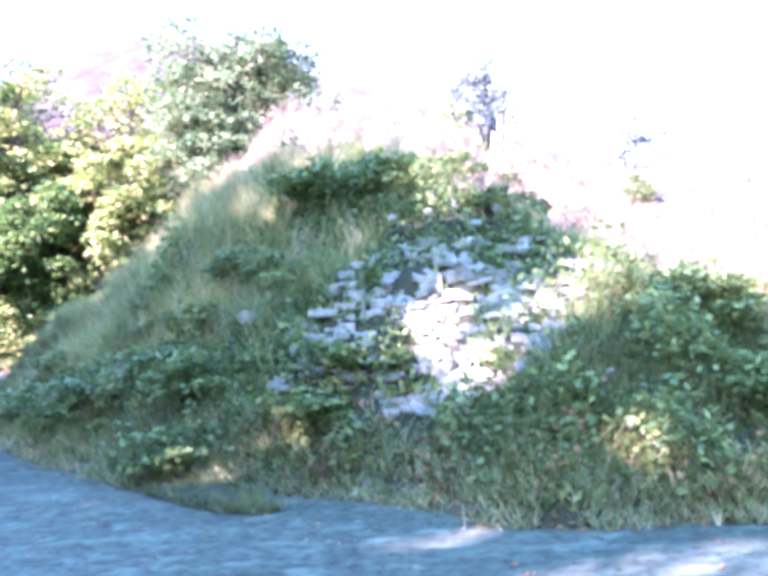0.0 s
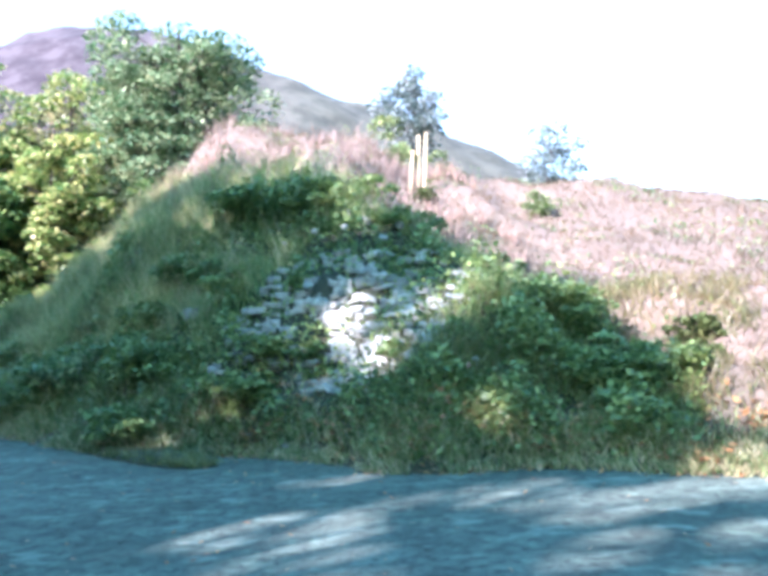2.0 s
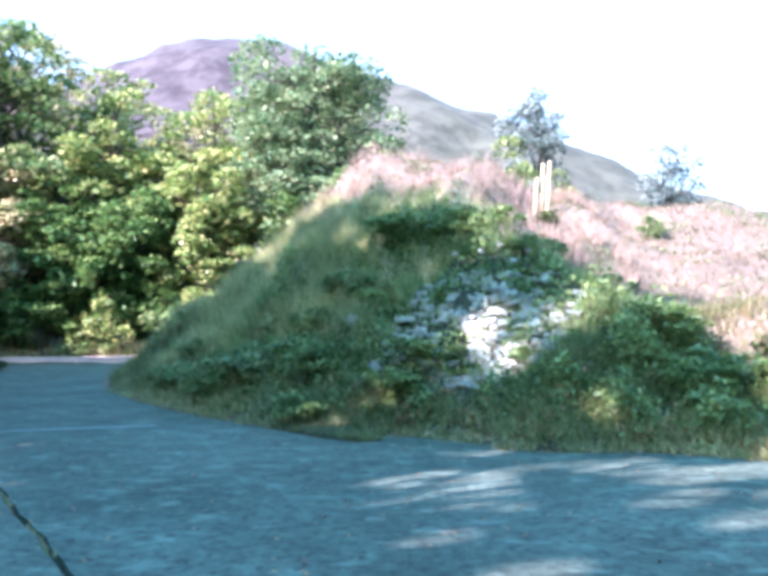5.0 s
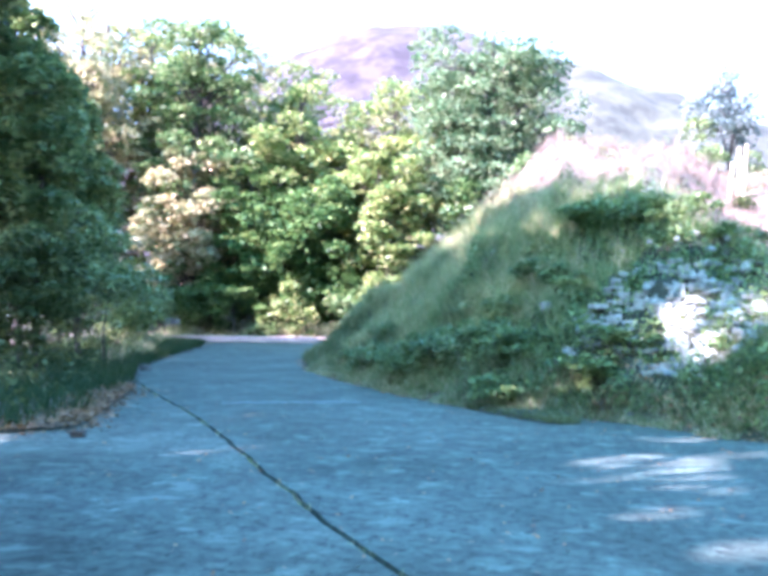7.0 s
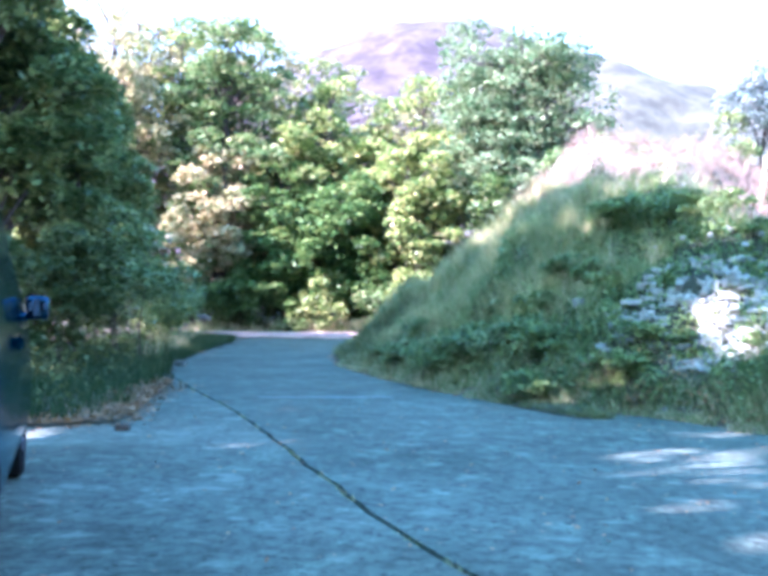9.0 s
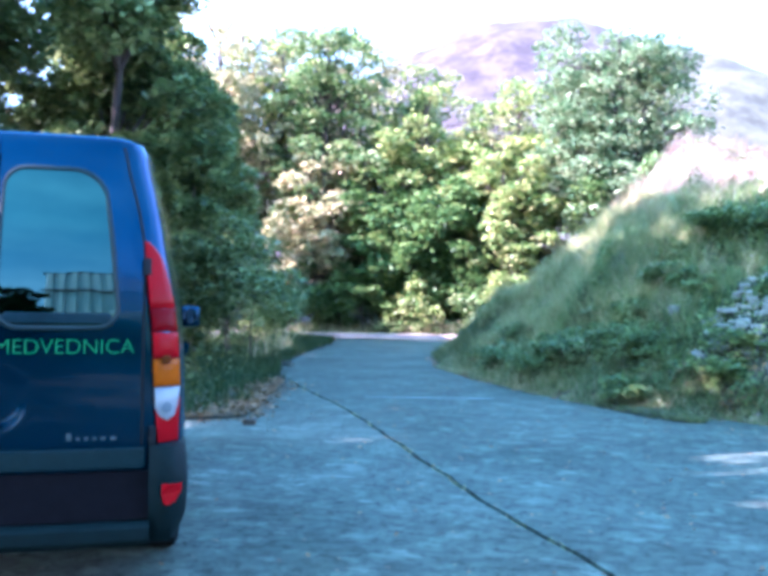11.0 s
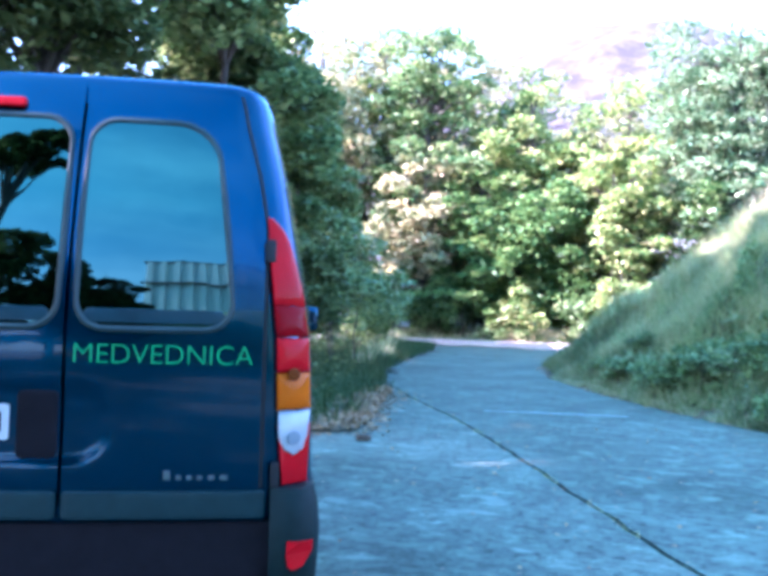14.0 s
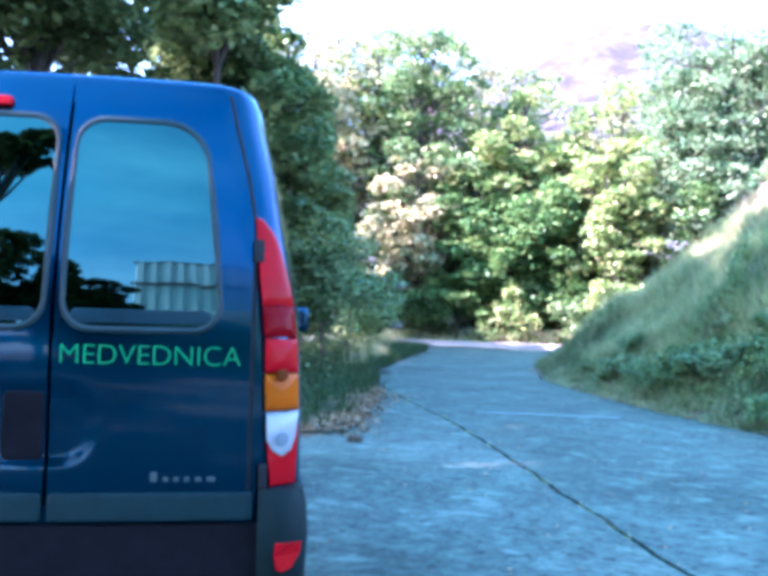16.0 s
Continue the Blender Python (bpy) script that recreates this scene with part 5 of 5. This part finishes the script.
        for a, b in zip(rings[:-1], rings[1:]):
            for i in range(n):
                bm.faces.new((a[i], a[(i + 1) % n], b[(i + 1) % n], b[i]))
        bm.faces.new(rings[0]), bm.faces.new(rings[-1])
        bmesh.ops.recalc_face_normals(bm, faces=bm.faces)
        smooth_all(part(name, bm, material, van, label), 40)
    part("brake_light", outline_patch(round_box(-0.36, -0.19, 1.83, 1.865, 0.015, 4), 0.03, 0.02, 0.008), RED_LENS, van, "small high red brake light")
    part("handle_pocket", outline_patch(round_box(-0.136, -0.012, 0.69, 0.905, 0.02, 4), 0.012, 0.02, 0.001), BUMPER, van, "dark door handle pocket")
    plate = part("number_plate", outline_patch(round_box(-0.62, -0.148, 0.745, 0.862, 0.01, 3), 0.006, 0.01, 0.002), WHITE_PLATE, van, "white number plate")
    for i, u in enumerate((-0.56, -0.49, -0.40, -0.34, -0.28, -0.20)):
        part("plate_bar", outline_patch(round_box(u - 0.018, u + 0.018, 0.772, 0.835, 0.004, 2), 0.010, 0.004, 0.001), BLACK_RUBBER, plate)
    for u0, u1 in ((0.316, 0.345), (0.355, 0.38), (0.388, 0.412), (0.42, 0.445), (0.455, 0.483), (0.492, 0.525)):
        part("badge", outline_patch(round_box(u0, u1 - 0.008, 0.625, 0.640 + (0.016 if u0 < 0.32 else 0), 0.004, 2), 0.017, 0.008, 0.001), SILVER, van, "small silver badge strokes")
    me = text_mesh("MEDVEDNICA", 0.1, 0.0015)
    xs = [v.co.x for v in me.vertices]
    ys = [v.co.y for v in me.vertices]
    sx, sz = 0.556 / (max(xs) - min(xs)), 0.060 / (max(ys) - min(ys))
    x0, y0 = min(xs), min(ys)
    for v in me.vertices:
        u, z = 0.030 + (v.co.x - x0) * sx, 0.993 + (v.co.y - y0) * sz
        v.co = Vector((u, van_rear(u, z, 0.0165 + v.co.z), z))
    me.materials.clear()
    me.materials.append(GREEN_PAINT)
    ob = new("lettering", me)
    ob.parent = van
    ob["label"] = "green capital lettering"
    van.matrix_world = pose(-3.245, -2.06, 0.004, 0, 0, 35.5)


build_van()


# ---- bare rock in the bank ----
def stone_material():
    m, n, l, b = mat("pale_limestone")
    o = n.new("ShaderNodeObjectInfo")
    r = ramp(n, l, o.outputs["Random"], [(0.0, (0.160, 0.175, 0.150)), (0.5, (0.235, 0.253, 0.222)), (1.0, (0.305, 0.325, 0.290))])
    t = tex(n, l, "ShaderNodeTexNoise", 7, 6, rough=0.7)
    k = ramp(n, l, t.outputs["Fac"], [(0.32, (0.40, 0.41, 0.40)), (0.5, (0.95, 0.95, 0.95)), (0.64, (1.2, 1.2, 1.2))])
    c = mix(n, l, 1.0, r.outputs["Color"], k.outputs["Color"], "MULTIPLY")
    g = tex(n, l, "ShaderNodeTexNoise", 3.1, 5, coord="Generated")
    moss = ramp(n, l, g.outputs["Fac"], [(0.52, (0.0, 0.0, 0.0)), (0.70, (0.7, 0.7, 0.7))])
    l.new(mix(n, l, moss.outputs["Color"], c, (0.10, 0.15, 0.105)), b.inputs["Base Color"])
    b.inputs["Roughness"].default_value = 0.9
    bump(n, l, b, t.outputs["Fac"], 0.6, 0.03)
    return m


def stone_mesh(r, w, dep, h):
    """A broken slab: uneven outline, worn upper and front edges."""
    n = 7
    ring = []
    for i in range(n):
        a = 6.283 * i / n + r.uniform(-0.25, 0.25)
        ring.append((math.copysign(abs(math.cos(a)) ** 0.6, math.cos(a)) * w / 2 * r.uniform(0.8, 1.05), math.copysign(abs(math.sin(a)) ** 0.6, math.sin(a)) * dep / 2 * r.uniform(0.8, 1.05)))
    verts, faces = [], []
    for k, z in ((0.93, -0.5), (1.0, -0.36), (1.0, 0.34), (0.94, 0.5)):
        for x, y in ring:
            verts.append((x * k, y * k, (z + r.uniform(-0.07, 0.07)) * h))
    for j in range(3):
        for i in range(n):
            faces.append((j * n + i, j * n + (i + 1) % n, (j + 1) * n + (i + 1) % n, (j + 1) * n + i))
    faces += [tuple(range(n))[::-1], tuple(range(3 * n, 4 * n))]
    return verts, faces


def build_rock():
    """Thin broken beds in rough courses, with a few large faces where the bank has slipped away."""
    r = random.Random(77)
    stone = stone_material()
    meshes, slabs = [], []
    for i in range(36):
        me = bpy.data.meshes.new("stone")
        w = r.choice((0.06, 0.09, 0.12, 0.16, 0.22, 0.32))
        v, f = stone_mesh(r, w, r.uniform(0.12, 0.26), r.choice((0.025, 0.035, 0.05, 0.065)))
        me.from_pydata(v, [], f)
        me.materials.append(stone)
        meshes.append((w, me))
    for i in range(8):
        me = bpy.data.meshes.new("slab")
        v, f = stone_mesh(r, r.uniform(0.22, 0.40), r.uniform(0.20, 0.32), r.uniform(0.07, 0.12))
        me.from_pydata(v, [], f)
        me.materials.append(stone)
        slabs.append(me)
    rock = new("rock_outcrop")
    rock.location = (0.3, 6.6, 0.3)
    tagged(rock, "pale broken limestone bare in the grassy bank, half grown over", "rock")

    def lay(me, x, y, z, tilt, roll, turn):
        ob = new(me.name.split(".")[0], me)
        ob.parent = rock
        ob.matrix_parent_inverse = Matrix.Translation(rock.location).inverted()
        ob.matrix_basis = pose(x, y, z, tilt, roll, turn)

    ys = np.arange(5.3, 9.6, 0.04)
    # the solid beds behind the loose stones, stepping back bed by bed
    beds, z = [], 0.50
    while z < 1.80:
        beds.append((z, r.uniform(-0.05, 0.05)))
        z += r.uniform(0.06, 0.11)
    cols = np.arange(-1.0, 1.62, 0.045)
    for i, (z0, push) in enumerate(beds[:-1]):
        z1 = beds[i + 1][0] - 0.008
        run = []
        for x in cols:
            y = float(ys[int(np.argmax(height(np.full(len(ys), x), ys) > (z0 + z1) / 2))])
            bare = bool(rocky(np.array(x), np.array(y))) and float(waves(np.array([x * 1.3]), np.array([z0 * 3.0]), 0.7, 93)[0]) > -0.10 - 0.40 * (x > 0.2)
            if bare:
                f = y - 0.035 + push + 0.05 * float(waves(np.array([x]), np.array([z0 * 9.0]), 0.35, 94 + i)[0]) + r.uniform(-0.012, 0.012)
                dip = 0.035 * math.sin(2.3 * x + 0.9) + 0.03 * float(waves(np.array([x]), np.array([z0 * 2.0]), 0.6, 97)[0])
                a, b = z0 + dip + r.uniform(-0.006, 0.006), z1 + dip + 0.02 * float(waves(np.array([x]), np.array([z0 * 7.0]), 0.3, 98)[0]) + r.uniform(-0.012, 0.004)
                run.append(((x, f + 0.012, a), (x, f, a + 0.012), (x, f + 0.004, b - 0.012), (x, f + 0.02, b), (x, f + 0.30, b + 0.02), (x, f + 0.30, a)))
            if run and (not bare or x > cols[-2] or (len(run) > 3 and r.random() < 0.16)):
                if len(run) > 1:
                    bm = bmesh.new()
                    rows = [[bm.verts.new(p) for p in row] for row in run]
                    for p, q in zip(rows[:-1], rows[1:]):
                        for k in range(6):
                            bm.faces.new((p[k], q[k], q[(k + 1) % 6], p[(k + 1) % 6]))
                    bm.faces.new(rows[0]), bm.faces.new(rows[-1])
                    bmesh.ops.recalc_face_normals(bm, faces=bm.faces)
                    part("bed", bm, stone, rock).matrix_parent_inverse = Matrix.Translation(rock.location).inverted()
                run = []
    z = 0.50
    while z < 1.85:
        x = -1.15 + r.uniform(0, 0.2)
        while x < 1.75:
            w, me = r.choice(meshes)
            cx = x + w / 2
            y = float(ys[int(np.argmax(height(np.full(len(ys), cx), ys) > z))])
            hole = float(waves(np.array([cx]), np.array([z * 1.9]), 0.55, 91)[0])
            if bool(rocky(np.array(cx), np.array(y))) and hole > 0.10 - 0.25 * (cx > 0.15) * (z < 1.45):
                lay(me, cx, y + 0.02 + r.uniform(-0.07, 0.06), z + r.uniform(-0.03, 0.03), r.uniform(-4, 34), r.uniform(-15, 12), r.uniform(-40, 40))
            x += w * r.uniform(0.7, 1.15)
        z += r.uniform(0.04, 0.06)
    # larger faces lying back against the slope
    for x, z, tilt in ((0.34, 0.96, 30), (0.74, 0.94, 30), (0.70, 1.06, 30), (1.08, 1.34, 26), (1.28, 1.28, 20), (-0.80, 1.10, 28), (-0.66, 1.16, 24), (-0.62, 0.78, 28), (-0.74, 0.96, 26), (0.14, 1.30, 26),
                       (-0.15, 1.36, 22), (0.30, 1.12, 24), (1.24, 1.02, 16), (1.00, 0.78, 18), (1.32, 0.74, 14), (1.10, 1.56, 12), (1.14, 0.90, 16)):
        y = float(ys[int(np.argmax(height(np.full(len(ys), x), ys) > z))])
        lay(r.choice(slabs), x, y + 0.04, z, tilt + r.uniform(-8, 8), r.uniform(-12, 9), r.uniform(-25, 25))
    # loose stones high on the bank, among the leaves
    for x, y in ((0.47, 8.50), (0.22, 8.74), (0.66, 8.25), (0.05, 8.95), (-0.25, 8.60), (0.80, 7.98), (1.02, 8.10), (0.42, 8.05), (0.10, 8.25), (-0.10, 7.95), (1.20, 7.75)):
        lay(r.choice(meshes)[1], x, y - 0.03, float(height(x, y)) + 0.06, r.uniform(10, 34), r.uniform(-12, 9), r.uniform(-40, 40))
    # broad bare faces where a bed has slid off
    for x, z, w, dep, tilt, turn in ((0.40, 0.84, 0.44, 0.40, 43, 8), (0.68, 0.80, 0.40, 0.38, 40, -6), (0.50, 0.66, 0.46, 0.30, 38, 3), (0.86, 1.20, 0.50, 0.36, 38, -4), (1.08, 1.16, 0.34, 0.30, 34, 10), (0.56, 1.02, 0.40, 0.22, 36, -9)):
        y = float(ys[int(np.argmax(height(np.full(len(ys), x), ys) > z))])
        me = bpy.data.meshes.new("face")
        v, f = stone_mesh(r, w, dep, 0.10)
        me.from_pydata(v, [], f)
        me.materials.append(stone)
        lay(me, x, y + 0.02, z, tilt, r.uniform(-6, 6), turn)


build_rock()


# ---- gravel at the bend, stakes, small things on the ground ----
def build_small():
    gravel = plain("pale_gravel", (0.42, 0.33, 0.30), 0.95, vary=0.35, scale=25)
    line = ragged([(-19.5, 31.6), (-16.5, 32.0), (-12.5, 32.7), (-7.5, 31.7), (-7.5, 33.0), (-12.0, 34.2), (-17.0, 33.6), (-20.0, 33.0)], 0.5, 0.12, 15)
    bm = bmesh.new()
    f = bm.faces.new([bm.verts.new((x, y, 0.0)) for x, y in line])
    if f.normal.z < 0:
        f.normal_flip()
    g = bmesh.ops.extrude_face_region(bm, geom=[f])
    for v in [e for e in g["geom"] if isinstance(e, bmesh.types.BMVert)]:
        v.co.z = 0.26
    bmesh.ops.recalc_face_normals(bm, faces=bm.faces)
    me = bpy.data.meshes.new("gravel_edge")
    bm.to_mesh(me)
    bm.free()
    me.materials.append(gravel)
    tagged(new("gravel_edge", me), "sunlit pale gravel edge at the bend", "gravel", kind="structure")
    wood = plain("pale_wood", (0.42, 0.36, 0.21), 0.8, vary=0.2, scale=12)
    for dx, dy, tall, lean in ((-0.11, 0.0, 0.72, 5), (0.03, 0.06, 0.9, 3), (0.13, -0.03, 0.98, 4)):
        bm = bmesh.new()
        tube(bm, (0, 0, -0.2), (0, 0, tall), 0.036, 0.03, 8)
        tube(bm, (0, 0, tall), (0, 0, tall + 0.02), 0.026, 0.004, 8)
        me = bpy.data.meshes.new("stake")
        bm.to_mesh(me)
        bm.free()
        me.materials.append(wood)
        ob = new("stake", me)
        x, y = 1.86 + dx, 13.85 + dy
        ob.matrix_world = pose(x, y, float(height(x, y)), lean * 0.6, lean, 0)
        tagged(ob, "pale upright wooden stake standing in dry grass", "stake", "wooden stakes")
    # a low tongue of earth and grass that has crept over the lane
    tongue = [(-2.85, 8.25), (-2.3, 7.2), (-1.67, 6.28), (-1.15, 5.68), (-0.84, 5.54), (-0.70, 5.64), (-0.90, 5.98), (-1.15, 6.6), (-1.6, 6.9), (-2.2, 7.45)]
    rim = ragged(tongue + tongue[:1], 0.10, 0.02, 33)[:-1]
    bm = bmesh.new()
    rings = []
    for k, z in ((1.0, -0.01), (0.93, 0.02), (0.80, 0.045), (0.5, 0.06)):
        cx, cy = sum(p[0] for p in tongue) / len(tongue), sum(p[1] for p in tongue) / len(tongue)
        rings.append([bm.verts.new((cx + (x - cx) * k, cy + (y - cy) * k, z)) for x, y in rim])
    for a, b in zip(rings[:-1], rings[1:]):
        for i in range(len(rim)):
            bm.faces.new((a[i], a[(i + 1) % len(rim)], b[(i + 1) % len(rim)], b[i]))
    bm.faces.new(rings[-1])
    bmesh.ops.recalc_face_normals(bm, faces=bm.faces)
    me = bpy.data.meshes.new("earth_tongue")
    bm.to_mesh(me)
    bm.free()
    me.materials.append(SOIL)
    tagged(new("earth_tongue", me), "low mossy tongue of earth crept over the lane's edge", "earth", kind="structure")
    rs = np.random.RandomState(34)
    x, y = scatter(rs, -2.9, -0.6, 5.4, 8.3, 4200, lambda x, y: inside(x, y, tongue) & (waves(x, y, 0.5, 35) > -0.6))
    x, y = tufted(rs, x, y, 6, 0.03)
    blades("tongue_grass", rs, np.stack([x, y, np.full(len(x), 0.02)], -1), 0.06, 0.005, 1.2, GRASS_LOW, "short dull grass and moss on the tongue of earth", "grass")
    # a pale scratch across the lane
    line = ragged([(-5.3, 6.72), (-4.6, 6.98), (-3.6, 7.3)], 0.12, 0.006, 21)
    bm = bmesh.new()
    rows = []
    for i, (x, y) in enumerate(line):
        w = 0.022 * (0.35 + 0.65 * math.sin(3.1416 * (i + 0.5) / len(line)))
        rows.append([bm.verts.new((x, y + s * w, 0.005 if s else 0.009)) for s in (-1, 0, 1)])
    for a, b in zip(rows[:-1], rows[1:]):
        for i in range(2):
            bm.faces.new((a[i], b[i], b[i + 1], a[i + 1]))
    me = bpy.data.meshes.new("scratch")
    bm.to_mesh(me)
    bm.free()
    me.materials.append(plain("pale_dust", (0.34, 0.42, 0.44), 0.9, vary=0.3, scale=30))
    tagged(new("road_scratch", me), "thin pale scratch across the asphalt lane", "scratch", kind="structure")
    r = random.Random(5)
    stone = stone_material()
    clod = plain("brown_clod", (0.06, 0.048, 0.034), 0.95, vary=0.4, scale=20)
    v, f = stone_mesh(r, 0.15, 0.10, 0.06)
    me = bpy.data.meshes.new("clod")
    me.from_pydata(v, [], f)
    me.materials.append(clod)
    ob = new("earth_clod", me)
    ob.matrix_world = pose(-5.15, 3.28, 0.032, 0, 0, 25)
    tagged(ob, "small brown clod of earth lying on the paving", "clod")
    spots = [(-0.54, 6.33, 0.07), (1.55, 5.6, 0.07), (1.15, 5.9, 0.06), (-0.2, 6.0, 0.05), (-9.7, 12.6, 0.18), (0.1, 9.9, 0.20), (0.75, 9.4, 0.22), (0.2, 10.3, 0.30), (1.0, 9.2, 0.18), (-1.25, 8.0, 0.16)]
    for x, y, s in spots:
        v, f = stone_mesh(r, s * 1.5, s, s * 0.7)
        me = bpy.data.meshes.new("stone")
        me.from_pydata(v, [], f)
        me.materials.append(stone)
        ob = new("loose_stone", me)
        ob.matrix_world = pose(x, y, max(0.0, float(height(x, y))) + s * 0.28, 0, 0, r.uniform(0, 360))
        tagged(ob, "small pale stone lying beside the paving", "stone", "loose stones")


build_small()


# ---- what stands behind the camera, mirrored in the van's rear window ----
def build_behind():
    wall_m = plain("pale_cladding", (0.74, 0.76, 0.78), 0.5, vary=0.08)
    roof_m = plain("dark_roof", (0.08, 0.08, 0.085), 0.6)
    hall = new("hall")
    tagged(hall, "long pale ribbed hall with a dark line across its face", "building")
    bm = bmesh.new()
    bmesh.ops.create_cube(bm, size=1.0, matrix=Matrix.Translation((0, 0, 7.7)) @ Matrix.Diagonal((26, 8, 15.4, 1)))
    part("wall", bm, wall_m, hall)
    for i in range(32):
        bm = bmesh.new()
        bmesh.ops.create_cube(bm, size=1.0, matrix=Matrix.Translation((-12.7 + i * 0.82, 4.10, 7.7)) @ Matrix.Diagonal((0.34, 0.22, 15.4, 1)))
        part("rib", bm, wall_m, hall)
    bm = bmesh.new()
    bmesh.ops.create_cube(bm, size=1.0, matrix=Matrix.Translation((0, 0, 15.46)) @ Matrix.Diagonal((26.4, 8.4, 0.12, 1)))
    part("roof", bm, roof_m, hall)
    # pipe on the wall stands in for the dark cable line mirrored there
    bm = bmesh.new()
    tube(bm, (-13.2, 4.36, 12.3), (13.2, 4.36, 12.7), 0.16, 0.16, 8)
    part("gutter", bm, roof_m, hall, "dark pipe drawn as the line across the wall")
    hall.matrix_world = pose(24.3, -21.3, 0.0, 0, 0, 45)
    # a grassy mound before the hall
    xs, ys = np.linspace(-13, 13, 40), np.linspace(-6, 6, 20)
    X, Y = np.meshgrid(xs, ys)
    Z = (6.8 + 3.0 * smoothstep(-13, 9, X)) * np.exp(-(Y / 3.2) ** 2) + 0.25 * waves(X, Y, 2.5, 81) - 0.3
    idx = np.arange(40 * 20).reshape(20, 40)
    q = np.stack([idx[:-1, :-1], idx[:-1, 1:], idx[1:, 1:], idx[1:, :-1]], -1).reshape(-1, 4)
    mound = mesh_object("grassy_mound", np.stack([X, Y, Z], -1).reshape(-1, 3), q, plain("mown_grass", (0.11, 0.15, 0.075), 0.95, vary=0.4, scale=0.9), smooth=True)
    mound.matrix_world = pose(16.6, -14.4, 0.0, 0, 0, 45)
    tagged(mound, "grassy mound rising before the pale hall", "mound", kind="structure")
    # the last two trees are added to darken what the van's body mirrors
    for x, y, tall, wide, seed in ((4.0, -20.5, 11.4, 2.3, 95), (6.0, -20.8, 10.4, 2.1, 96), (7.3, -20.4, 9.6, 1.3, 100), (1.5, -21.0, 14.0, 3.0, 97), (-1.0, -21.5, 12.5, 2.8, 103), (-3.5, -23.0, 11.0, 3.4, 98), (-8.0, -27.0, 12.0, 3.6, 99)):
        tree("tree", x, y, tall, wide, seed, LEAF_DARK, 15000, 0.30, "dark broadleaf tree behind the paving", clumps=60, low=0.05, trunk=0.018, fine=0.9)
    tree("pine", -0.6, -15.8, 17.6, 2.3, 104, LEAF_DARK, 9000, 0.24, "tall bare-stemmed tree with a flat high crown", "tree", clumps=36, low=0.76, trunk=0.016, fine=0.7, bend=0.15)


build_behind()
